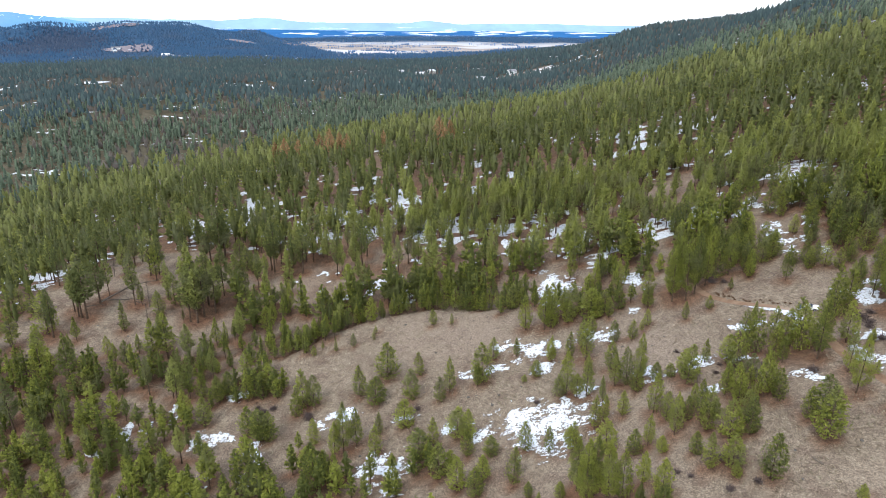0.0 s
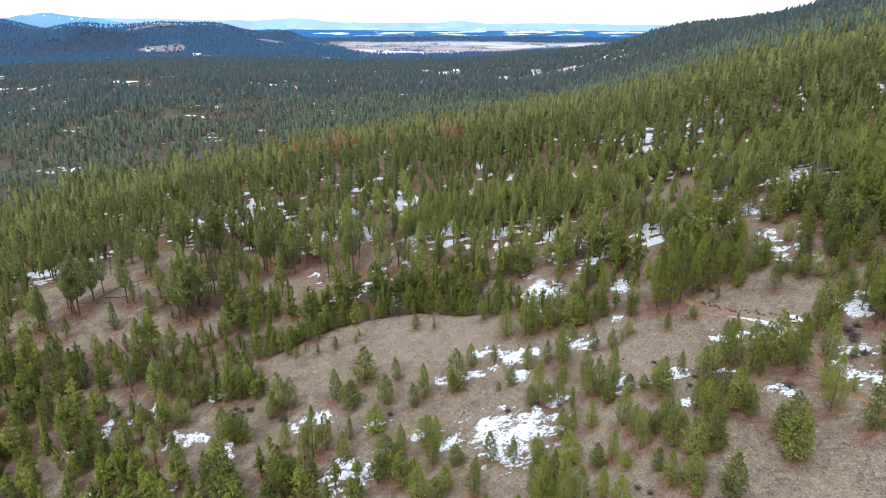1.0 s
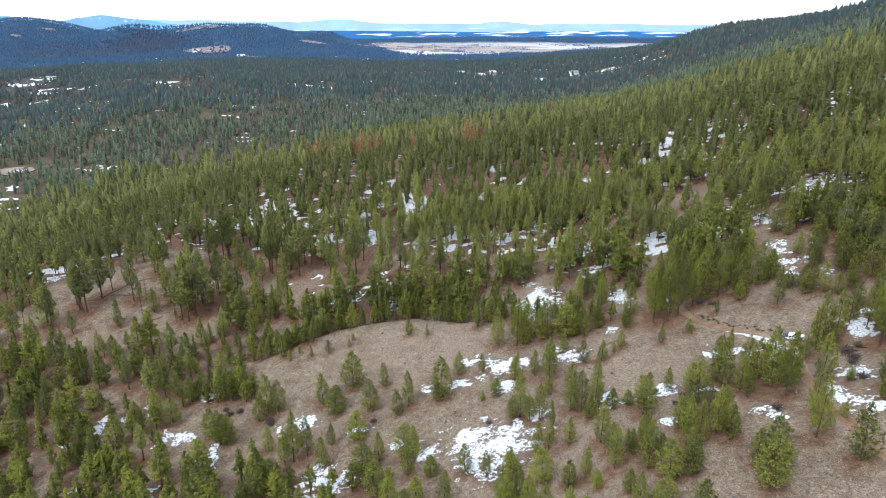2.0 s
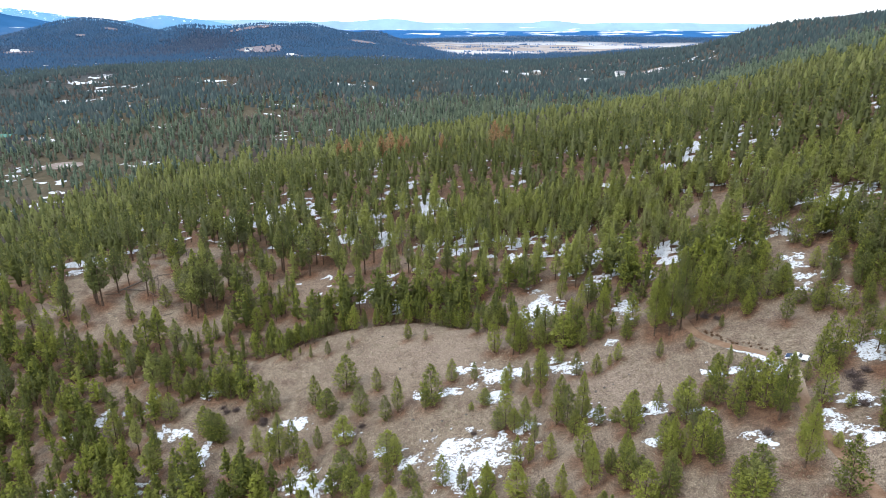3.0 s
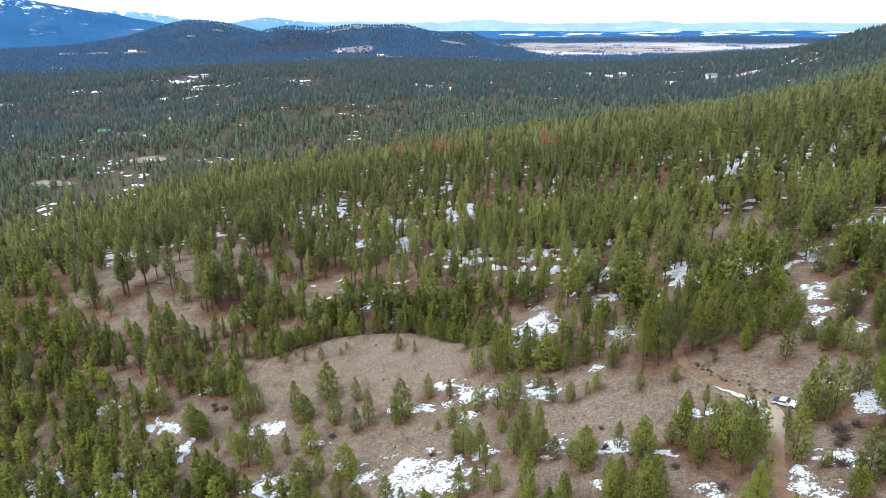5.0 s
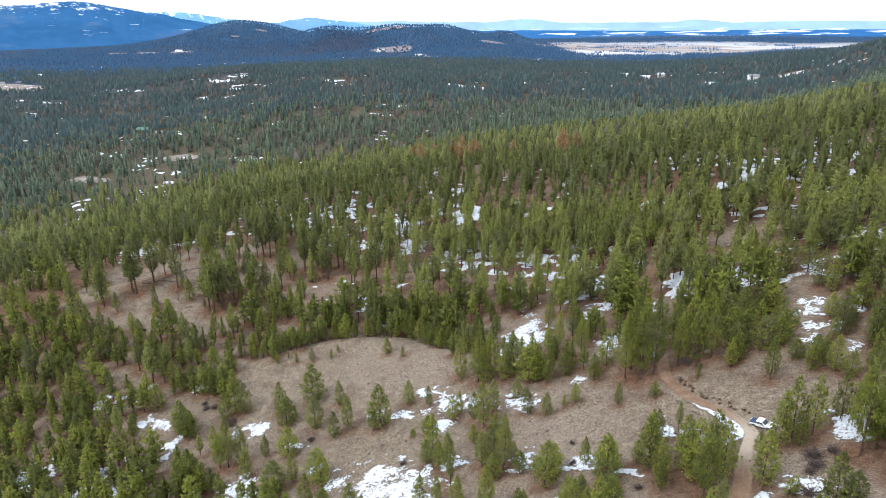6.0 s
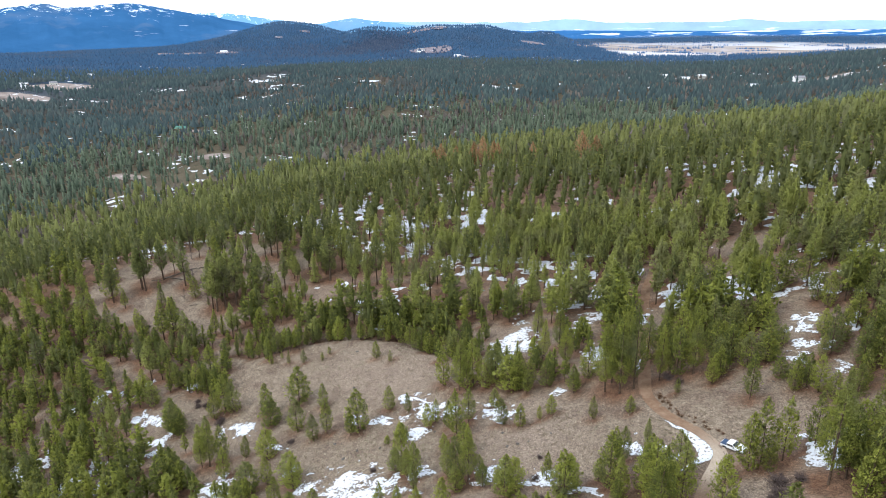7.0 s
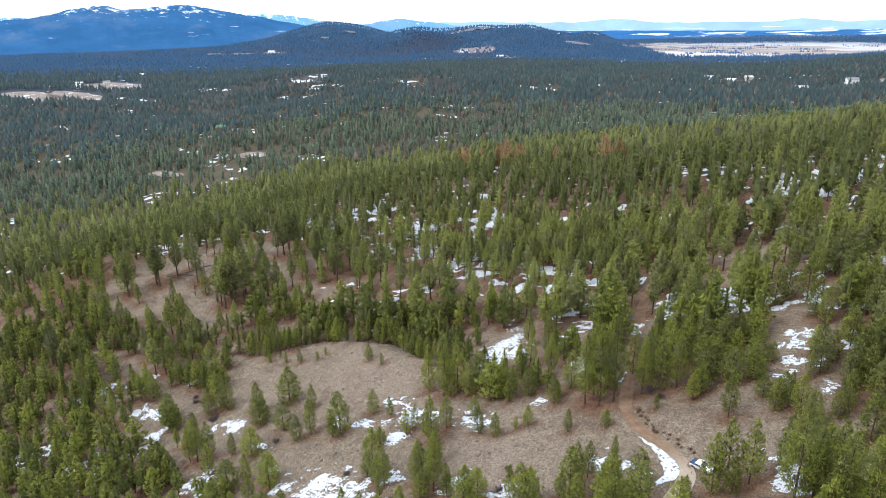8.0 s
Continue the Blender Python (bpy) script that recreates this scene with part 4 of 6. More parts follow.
def stand(seed, spacing, near, far, low, high):
    x, y, rng = scatter(seed, spacing, near, far)
    ok = wooded(x, y, rng)
    x, y = x[ok], y[ok]
    z = land(x, y)
    size = rough(x, y, 60, 55)
    if spacing < 5:
        high = high + 2.5 * smooth(20, -40, x)
    gully = smooth(-25, -55, x)
    high = np.where((y < 200) & (x < 118), np.minimum(high, 10.5 + 2.0 * gully), high)
    low = np.where((y < 200) & (x < 118), 4.0 + 2.0 * gully, low)
    h = low + (high - low) * np.clip(0.15 + 0.75 * size + rng.normal(0, 0.2, len(x)), 0, 1.15)
    return np.stack([x, y, z], 1), h, rng.normal(0, 0.22, len(x))


# ---- the ground, one sheet to the horizon ----
near_spots, near_heights, near_tones = stand(11, 4.1, 0, 270, 6.5, 17)
edge_spots, edge_heights, edge_tones = stand(12, 6.8, 270, 440, 8.5, 16.5)
brow_spots, brow_heights, brow_tones = stand(16, 7.6, 440, 620, 8, 16)
mid_spots, mid_heights, mid_tones = stand(13, 8.2, 620, 900, 8, 15)
far_spots, far_heights, far_tones = stand(14, 8.8, 900, 1900, 9, 15)
hill_spots, hill_heights, hill_tones = stand(15, 12.4, 1900, 3700, 8, 13)


def litter_cover(x, y):
    pts = [(p[0], p[1], 0.16 * p[2] + 0.6) for g in GROVES + STANDS for p in g] + [(p[0], p[1], 0.14 * h + 0.7) for p, h in zip(near_spots, near_heights)]
    cover = np.zeros(x.shape)
    for px, py, r in pts:
        j0, j1 = np.searchsorted(y[:, 0], (py - 2 * r, py + 2 * r))
        i0, i1 = np.searchsorted(x[0], (px - 2 * r, px + 2 * r))
        if j1 > j0 and i1 > i0:
            sub = (slice(j0, j1), slice(i0, i1))
            d = np.hypot(x[sub] - px, y[sub] - py) / r
            cover[sub] = np.maximum(cover[sub], smooth(1.7, 0.5, d))
    return cover


GRID_X = spread_axis(-168, 136, 2.4, -4900, 4900, 1.075)
GRID_Y = spread_axis(84, 262, 2.4, -1500, 4900, 1.075)
GRID_Z = land(*[g.ravel() for g in np.meshgrid(GRID_X, GRID_Y)]).reshape(len(GRID_Y), len(GRID_X))


def ground_z(x, y):
    """The height of the ground sheet itself."""
    x, y = np.asarray(x, float), np.asarray(y, float)
    i = np.clip(np.searchsorted(GRID_X, x) - 1, 0, len(GRID_X) - 2)
    j = np.clip(np.searchsorted(GRID_Y, y) - 1, 0, len(GRID_Y) - 2)
    u = (x - GRID_X[i]) / (GRID_X[i + 1] - GRID_X[i])
    v = (y - GRID_Y[j]) / (GRID_Y[j + 1] - GRID_Y[j])
    return (GRID_Z[j, i] * (1 - u) + GRID_Z[j, i + 1] * u) * (1 - v) + (GRID_Z[j + 1, i] * (1 - u) + GRID_Z[j + 1, i + 1] * u) * v


def land_at(x, y):
    return float(ground_z([x], [y])[0])


def build_ground():
    gx, gy = GRID_X, GRID_Y
    x, y = np.meshgrid(gx, gy)
    z = GRID_Z
    nx, ny = len(gx), len(gy)
    idx = np.arange(nx * ny).reshape(ny, nx)
    faces = np.stack([idx[:-1, :-1], idx[:-1, 1:], idx[1:, 1:], idx[1:, :-1]], -1).reshape(-1, 4)
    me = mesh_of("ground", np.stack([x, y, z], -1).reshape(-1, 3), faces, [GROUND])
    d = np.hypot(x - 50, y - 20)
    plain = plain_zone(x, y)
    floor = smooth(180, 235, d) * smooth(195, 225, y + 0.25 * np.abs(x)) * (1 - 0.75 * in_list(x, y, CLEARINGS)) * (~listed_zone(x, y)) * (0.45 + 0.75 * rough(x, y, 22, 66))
    cover = {"litter": np.maximum(litter_cover(x, y), np.clip(floor, 0, 0.9)), "woodland": smooth(300, 560, d) * 0.85 * (1 - in_list(x, y, CLEARINGS)), "far_haze": smooth(1000, 2100, d), "field": plain}
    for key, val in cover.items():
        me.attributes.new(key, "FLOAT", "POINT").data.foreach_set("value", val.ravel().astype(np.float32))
    me.polygons.foreach_set("use_smooth", np.ones(len(faces), bool))
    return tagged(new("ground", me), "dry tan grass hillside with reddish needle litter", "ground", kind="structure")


build_ground()


def build_track():
    line, level = TRACK_LINE, TRACK_LEVEL
    tang = np.gradient(line, axis=0)
    tang /= np.linalg.norm(tang, axis=1, keepdims=True)
    side = np.stack([tang[:, 1], -tang[:, 0]], 1)
    offs = np.array([-1.36, -1.05, -0.74, -0.4, 0, 0.4, 0.74, 1.05, 1.36])
    dip = np.array([0.015, 0.05, -0.02, 0.05, 0.09, 0.05, -0.02, 0.05, 0.015])
    bend = np.exp(-((line[:, 0] - 91) ** 2 + (line[:, 1] - 149) ** 2) / (2 * 5.0 ** 2))
    v, worn = [], []
    for i, (p, s) in enumerate(zip(line, side)):
        for o, dz in zip(offs, dip):
            wob = 1 + 0.18 * (ripple(np.array([i * 1.0]), np.array([o * 3]), 4, 5)[0] - 0.5) + 0.10 * bend[i]
            q = p + s * o * wob
            v.append((q[0], q[1], max(land_at(*q), level[i] - 0.3) + dz + 0.03))
            worn.append(min(1, bend[i] * 1.3))
    n = len(offs)
    f = [(i * n + j, i * n + j + 1, (i + 1) * n + j + 1, (i + 1) * n + j) for i in range(len(line) - 1) for j in range(n - 1)]
    me = mesh_of("road", v, f, [DIRT])
    me.attributes.new("worn", "FLOAT", "POINT").data.foreach_set("value", np.array(worn, np.float32))
    me.polygons.foreach_set("use_smooth", np.ones(len(f), bool))
    return tagged(new("road", me), "narrow rutted orange-brown dirt track", "dirt track", kind="structure")


build_track()

# ---- trees with their own places ----
FORMS = {
    "young": (("young", 31), ("young", 32), ("young", 33), ("young", 34)),
    "fir": (("fir", 41), ("fir", 42)),
    "tall": (("tall", 51, 2200, TIMBER_NEEDLES), ("tall", 52, 2200, TIMBER_NEEDLES), ("tall", 53, 2200, TIMBER_NEEDLES)),
    "wood": (("wood", 71, 1500, TIMBER_NEEDLES), ("wood", 72, 1500, TIMBER_NEEDLES), ("wood", 73, 1500, TIMBER_NEEDLES)),
    "grand": (("pole", 55, 5200), ("pole", 56, 5200), ("pole", 57, 5200)),
}
LABELS = {
    "young": "young ponderosa pine with full olive-green crown",
    "fir": "narrow dark green conifer branched to the ground",
    "tall": "tall ponderosa pine with bare lower trunk",
    "pole": "tall dense conical pine with olive-green foliage",
    "wood": "large pointed pine with grey-green crown above a dark trunk",
    "dead": "dead conifer with rust-red needles",
}


def pine(form, seed, sprays=1200, needles=NEEDLES, label=""):
    root = tagged(new("pine_tree"), label or LABELS[form], "tree", "pines on the slope")
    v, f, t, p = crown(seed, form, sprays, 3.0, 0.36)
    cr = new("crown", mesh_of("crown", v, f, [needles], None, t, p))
    tv, tf = trunk(seed, 0.0125 if form != "tall" else 0.014, 0.95, 7, 26 if form == "tall" else 10)
    tr = new("trunk", mesh_of("trunk", tv, tf, [BARK]))
    cr.parent = tr.parent = root
    return root


def set_tree(proto, first, x, y, h, rng, slim=False, fat=0.0):
    m = pose(x, y, land_at(x, y) - 0.05, rng.normal(0, 1.2), rng.normal(0, 1.2), rng.uniform(0, 360))
    fat = fat or (rng.uniform(1.0, 1.25) if h < 10.5 else rng.uniform(0.95, 1.22) if slim else rng.uniform(0.80, 0.98))
    m = m @ Matrix.Diagonal((h * fat, h * fat, h, 1))
    if first:
        proto.matrix_basis = m
        return proto
    proto_scale = proto.scale.copy()
    proto.scale = (1, 1, 1)
    made = copy_thing(proto, m)
    proto.scale = proto_scale
    return made


def plant():
    rng = np.random.default_rng(5)
    protos, used = {}, set()
    for form, kinds in FORMS.items():
        protos[form] = [pine(*k) for k in kinds]
    spots = []
    for g, grove in enumerate(GROVES):
        for x, y, h in grove:
            if h < 11:
                form = "young" if rng.uniform() < 0.85 else "fir"
            elif g in (0, 1):
                form = "tall" if rng.uniform() < 0.75 else "young"
            else:
                form = rng.choice(["young", "young", "fir", "tall"])
            if any(grove is o for o in OPEN_TIMBER + WAYSIDE):
                form = "young" if h < 11 else rng.choice(["wood", "wood", "wood", "tall"] if any(grove is o for o in OPEN_TIMBER) else ["grand"])
            elif h > 12 and form != "tall":
                form = "grand"
            if grove is GROVE_TIMBER:
                h = h * 1.2
            spots.append((x, y, h * (1.05 if h < 12 else 1.0), form, 0.0))
    for stand_of in STANDS:
        hollow = any(stand_of is o for o in (STAND_HOLLOW, STAND_HOLLOW_EDGE, STAND_TIMBER))
        for x, y, h, w in stand_of:
            if h > 11.5 and w < 0.36 * h and hollow:
                form = rng.choice(["tall", "wood"])
            elif h > 13:
                form = "grand"
            else:
                form = "young" if w > 0.26 * h else "fir" if rng.uniform() < 0.4 else "tall"
            usual = {"young": 0.50, "grand": 0.40, "tall": 0.34, "wood": 0.36, "fir": 0.36}[form]
            spots.append((x, y, h * 1.03, form, min(1.4, max(0.76, 1.06 * w / (usual * h)))))
    for x in np.arange(-50, 27, 2.5):
        x = float(x + rng.uniform(-0.9, 0.9))
        spots.append((x, float(rim_line(x)) + rng.uniform(2.0, 5.0), rng.uniform(6.0, 9.5), "young", rng.uniform(0.85, 1.1)))
    away = np.min([np.hypot(near_spots[:, 0] - px, near_spots[:, 1] - py) for px, py in ((0, 3), (52, 20), (102, 51))], axis=0)
    order = np.argsort(away)[:2]
    for i in order:
        spots.append((near_spots[i, 0], near_spots[i, 1], near_heights[i], "grand" if near_heights[i] > 11.5 else rng.choice(["young", "young", "young", "fir"]), 0.0))
    # the 300 nearest the line of flight are things of their own, the rest of these places are joined
    reach = [min(math.hypot(p[0] - ex, p[1] - ey) for ex, ey in ((0, 3), (52, 20), (102, 51))) for p in spots]
    nearest = set(np.argsort(reach)[:300].tolist())
    for n, (x, y, h, form, fat) in enumerate(spots):
        if n not in nearest:
            continue
        p = protos[form][rng.integers(0, len(protos[form]))]
        set_tree(p, p.name not in used, x, y, h, rng, form in ("tall", "wood"), fat)
        used.add(p.name)
    for name, forms, sprays, needles, words, seed in (
        ("pine_stand_timber", ("tall", "wood"), 1100, TIMBER_NEEDLES, "tall open-grown pines with bare lower trunks", 21),
        ("pine_stand_clumps", ("young", "grand", "fir"), 900, NEEDLES, "full-crowned pines at the edge of the woods", 22),
    ):
        far = np.array([(x, y, land_at(x, y), h) for n, (x, y, h, form, fat) in enumerate(spots) if n not in nearest and form in forms])
        woods(name, far[:, :3], far[:, 3], rng.normal(0, 0.2, len(far)), [needles, BARK], [f if f != "grand" else "pole" for f in forms], sprays, 3.0, 5, words, seed)
    for kinds in protos.values():
        for p in kinds:
            if p.name not in used:
                for ob in (*p.children, p):
                    bpy.data.objects.remove(ob)
    return order, np.argsort(away)[2:172]


taken, flank = plant()
rest = np.setdiff1d(np.arange(len(near_spots)), np.concatenate([taken, flank]))
on_slope = near_spots[rest, 1] < 215
for part_name, pick, shapes, sprays, words, seed, needles in (
    ("pine_woods_slope", rest[on_slope], ("pole", "young", "pole", "fir", "young", "wood"), 400, "young pine thickets on the lower slope", 2, NEEDLES),
    ("pine_woods_near", rest[~on_slope], ("wood", "tall", "wood", "pole", "wood", "tall", "fir"), 620, "open pine woods with dark trunks on the slope", 8, TIMBER_NEEDLES),
):
    woods(part_name, near_spots[pick], near_heights[pick], near_tones[pick], [needles, BARK], shapes, sprays, 3.0, 4, words, seed)
woods("pine_woods_flank", near_spots[flank], near_heights[flank], near_tones[flank], [NEEDLES, BARK], ("pole", "young", "wood", "young", "fir"), 1250, 2.9, 5, "pines close by on the flank of the hill", 16)
woods("pine_woods_edge", edge_spots, edge_heights, edge_tones, [RIDGE_NEEDLES, BARK], ("pole", "wood", "fir", "pole", "wood"), 170, 2.4, 3, "dense green pine forest over the ridge", 3)
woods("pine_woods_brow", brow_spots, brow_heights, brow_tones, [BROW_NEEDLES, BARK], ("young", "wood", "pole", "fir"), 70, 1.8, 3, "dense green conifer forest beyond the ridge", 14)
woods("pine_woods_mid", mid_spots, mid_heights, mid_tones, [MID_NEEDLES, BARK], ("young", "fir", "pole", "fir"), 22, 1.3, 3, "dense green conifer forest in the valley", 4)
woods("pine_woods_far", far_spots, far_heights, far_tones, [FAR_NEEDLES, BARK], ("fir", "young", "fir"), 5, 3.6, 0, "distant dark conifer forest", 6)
woods("pine_woods_hills", hill_spots, hill_heights, hill_tones, [HILL_NEEDLES, BARK], ("fir", "young"), 3, 4.8, 0, "far conifer forest on low hills, tinted dark blue for haze", 7)


def woods_below():
    """Sparse pines on the slope behind and under the line of flight."""
    rng = np.random.default_rng(33)
    x, y = rng.uniform(-260, 300, 520), rng.uniform(-240, 82, 520)
    ok = (rough(x, y, 60, 45) > 0.46) & (y < 78 - 0.0 * x)
    x, y = x[ok], y[ok]
    woods("pine_woods_below", np.stack([x, y, ground_z(x, y)], 1), rng.uniform(6, 13, len(x)), rng.normal(0, 0.17, len(x)), [NEEDLES, BARK], ("young", "pole", "fir"), 60, 2.9, 3, "open pine woods lower on the hillside", 12)


woods_below()


def bare_woods():
    """Leafless grey-brown growth between the conifers of the valley."""
    x, y, rng = scatter(61, 12.5, 480, 1500)
    ok = (rough(x, y, 120, 71, 3) > 0.53) & (rng.uniform(0, 1, len(x)) < 0.62) & (in_list(x, y, FIELDS) < 0.3) & (plain_zone(x, y) < 0.2)
    x, y = x[ok], y[ok]
    spots = np.stack([x, y, ground_z(x, y)], 1)
    woods("bare_woods", spots, rng.uniform(6, 12, len(x)), rng.normal(0, 0.2, len(x)), [GREY_TWIGS, BARK], ("young", "fir"), 16, 1.7, 0, "leafless grey-brown trees scattered in the valley forest", 17)


def bare_hillside():
    rng = np.random.default_rng(62)
    u, v = rng.normal(0, 1, (2, 2200))
    x, y = np.concatenate([-1350 + 75 * u[:1400], -1500 + 260 * u[1400:]]), np.concatenate([2360 + 85 * v[:1400], 2180 + 120 * v[1400:]])
    woods("bare_hill_woods", np.stack([x, y, ground_z(x, y)], 1), rng.uniform(9, 14, len(x)), rng.normal(0, 0.2, len(x)), [HAZY_TWIGS, BARK], ("fir", "young"), 3, 1.7, 0, "leafless woods on a far hillside, tinted violet-grey for haze", 18)


# Leafless crowns with the violet-blue of hazy air put into their colour.
HAZY_TWIGS = needle_material("leafless_hazed_crowns", (0.062, 0.096, 0.160), (0.092, 0.122, 0.182), (0.135, 0.158, 0.215), 1.0, 0.0)
bare_hillside()
GREY_TWIGS = needle_material("leafless_crowns", (0.130, 0.112, 0.098), (0.215, 0.185, 0.160), (0.300, 0.265, 0.235), 1.0, 0.0)
bare_woods()


# ---- small builders ----
def part(name, bm, mat, parent, label=""):
    me = bpy.data.meshes.new(name)
    bm.to_mesh(me)
    bm.free()
    me.materials.append(mat)
    ob = new(name, me)
    ob.parent = parent
    return tagged(ob, label)


def box(bm, x0, x1, y0, y1, z0, z1, bevel=0.0, taper=0.0):
    c = [bm.verts.new((x, y, z)) for z in (z0, z1) for x, y in ((x0, y0), (x1, y0), (x1, y1), (x0, y1))]
    if taper:
        mx, my = (x0 + x1) / 2, (y0 + y1) / 2
        for v in c[4:]:
            v.co.x, v.co.y = mx + (v.co.x - mx) * (1 - taper), my + (v.co.y - my) * (1 - taper)
    fs = [bm.faces.new([c[i] for i in q]) for q in ((3, 2, 1, 0), (4, 5, 6, 7), (0, 1, 5, 4), (1, 2, 6, 5), (2, 3, 7, 6), (3, 0, 4, 7))]
    if bevel:
        bmesh.ops.bevel(bm, geom=list({e for f in fs for e in f.edges}), offset=bevel, segments=2, affect="EDGES")
    return bm


def slab(bm, outline, y0, y1, inset=0.0, bevel=0.0):
    """A side outline in x, z pushed out across y, narrower at the top by inset for each metre of height."""
    top = max(z for _, z in outline)
    low = min(z for _, z in outline)
    ends = []
    for y, s in ((y0, 1), (y1, -1)):
        ends.append([bm.verts.new((x, y + s * inset * (z - low) / max(top - low, 1e-6), z)) for x, z in outline])
    fs = [bm.faces.new(ends[0][::-1]), bm.faces.new(ends[1])]
    n = len(outline)
    for i in range(n):
        fs.append(bm.faces.new([ends[0][i], ends[0][(i + 1) % n], ends[1][(i + 1) % n], ends[1][i]]))
    bmesh.ops.recalc_face_normals(bm, faces=bm.faces)
    if bevel:
        bmesh.ops.bevel(bm, geom=list(bm.edges), offset=bevel, segments=2, affect="EDGES")
    return bm


# ---- snow ----
SCRAPS = []


# drift along the inner side of the bend: x, y, half width
BANK = [(80.6, 162.6, 0.15), (83, 160.3, 0.4), (85.8, 157.7, 0.75), (88.0, 154.8, 1.2), (89.3, 152.2, 1.4), (89.6, 150.0, 1.2), (88.4, 147.8, 0.8), (86.2, 146.4, 0.45)]


def bank_depth(x, y):
    best = np.full(x.shape, -9.0)
    for (ax, ay, aw), (bx, by, bw) in zip(BANK, BANK[1:]):
        k = np.clip(((x - ax) * (bx - ax) + (y - ay) * (by - ay)) / ((bx - ax) ** 2 + (by - ay) ** 2), 0, 1)
        best = np.maximum(best, aw + (bw - aw) * k - np.hypot(x - ax - (bx - ax) * k, y - ay - (by - ay) * k))
    return best


def snow_sheet(cx, cy, rx, ry, seed, step):
    """A thin sheet of old snow with a torn edge and grass showing through. Loose scraps round it go to SCRAPS."""
    xs, ys = np.arange(cx - 1.6 * rx, cx + 1.6 * rx, step), np.arange(cy - 1.6 * ry, cy + 1.6 * ry, step)
    x, y = np.meshgrid(xs, ys)
    r = np.hypot((x - cx) / rx, (y - cy) / ry)
    m = 0.85 - r + 1.2 * (rough(x * 0.7, y, 0.6 * (rx + ry), seed) - 0.5) + 1.2 * (rough(x * 0.5, y, 2.4, seed + 7) - 0.5)
    m = m + (1.5 if rx * ry > 40 else 2.6) * (rough(x * 0.7, y, 1.3, seed + 17, 4) - 0.5)
    if (cx, cy) == BANK[3][:2]:
        m = 4.0 * (bank_depth(x, y) + 0.4 * (rough(x, y, 1.3, seed, 3) - 0.5))
    keep = m > 0
    cell = (keep[:-1, :-1].astype(int) + keep[1:, :-1] + keep[:-1, 1:] + keep[1:, 1:]) >= 2
    if cell.sum() < 4:
        return None
    gy, gx = np.gradient(m, step)
    g2 = gx * gx + gy * gy + 1e-4
    out = m < 0
    x = np.where(out, x + np.clip(-m * gx / g2, -step, step), x)
    y = np.where(out, y + np.clip(-m * gy / g2, -step, step), y)
    z = ground_z(x.ravel(), y.ravel()).reshape(x.shape) + 0.05 + 0.14 * smooth(0.0, 0.5, m)
    name = np.zeros(cell.shape, int)
    sizes = [0]
    for a, b in zip(*np.where(cell)):
        if name[a, b]:
            continue
        k, todo, count = len(sizes), [(a, b)], 0
        name[a, b] = k
        while todo:
            p, q = todo.pop()
            count += 1
            for u, v in ((p + 1, q), (p - 1, q), (p, q + 1), (p, q - 1)):
                if 0 <= u < cell.shape[0] and 0 <= v < cell.shape[1] and cell[u, v] and not name[u, v]:
                    name[u, v] = k
                    todo.append((u, v))
        sizes.append(count)
    main = int(np.argmax(sizes))
    idx = np.arange(x.size).reshape(x.shape)
    quads = np.stack([idx[:-1, :-1], idx[:-1, 1:], idx[1:, 1:], idx[1:, :-1]], -1)
    co = np.stack([x, y, z], -1).reshape(-1, 3)
    thin = smooth(0.75, 0.05, m).ravel()
    both = []
    for f in (quads[name == main], quads[(name != main) & (name > 0)]):
        used, inv = np.unique(f, return_inverse=True)
        both.append((co[used], inv.reshape(-1, 4), thin[used]))
    if len(both[1][1]):
        SCRAPS.append(both[1])
    return both[0]


def thinned(me, values):
    """Marks where the snow thins out and stems poke through."""
    me.attributes.new("thin", "FLOAT", "POINT").data.foreach_set("value", np.asarray(values, np.float32))
    return me


def lay_snow():
    seed = 100
    for where, spots in (("on dry grass", SNOW_MEADOW), ("beside the dirt track", SNOW_TRACKSIDE), ("among the pines", SNOW_WOODS), ("in the wooded gully", SNOW_GULLY), ("on the wooded slope", SNOW_SLOPE)):
        for cx, cy, rx, ry in spots:
            seed += 3
            got = snow_sheet(cx, cy, rx, ry, seed, 0.30 if cy < 185 else 0.34 if cy < 300 else 0.8)
            if got is None:
                continue
            me = thinned(mesh_of("snow_patch", *got[:2], [SNOW]), got[2])
            me.polygons.foreach_set("use_smooth", np.ones(len(me.polygons), bool))
            size = "broad" if rx * ry > 22 else "narrow" if max(rx, ry) > 2.2 * min(rx, ry) else "small"
            tagged(new("snow_patch", me), f"{size} ragged patch of old snow {where}", "snow", "melting snow patches")
    base, V, Q, W = 0, [], [], []
    for v, q, w in SCRAPS:
        V.append(v)
        Q.append(q + base)
        W.append(w)
        base += len(v)
    tagged(new("snow_scraps", thinned(mesh_of("snow_scraps", np.vstack(V), np.vstack(Q), [SNOW]), np.concatenate(W))), "loose scraps of snow round the larger patches", "snow", kind="stuff")


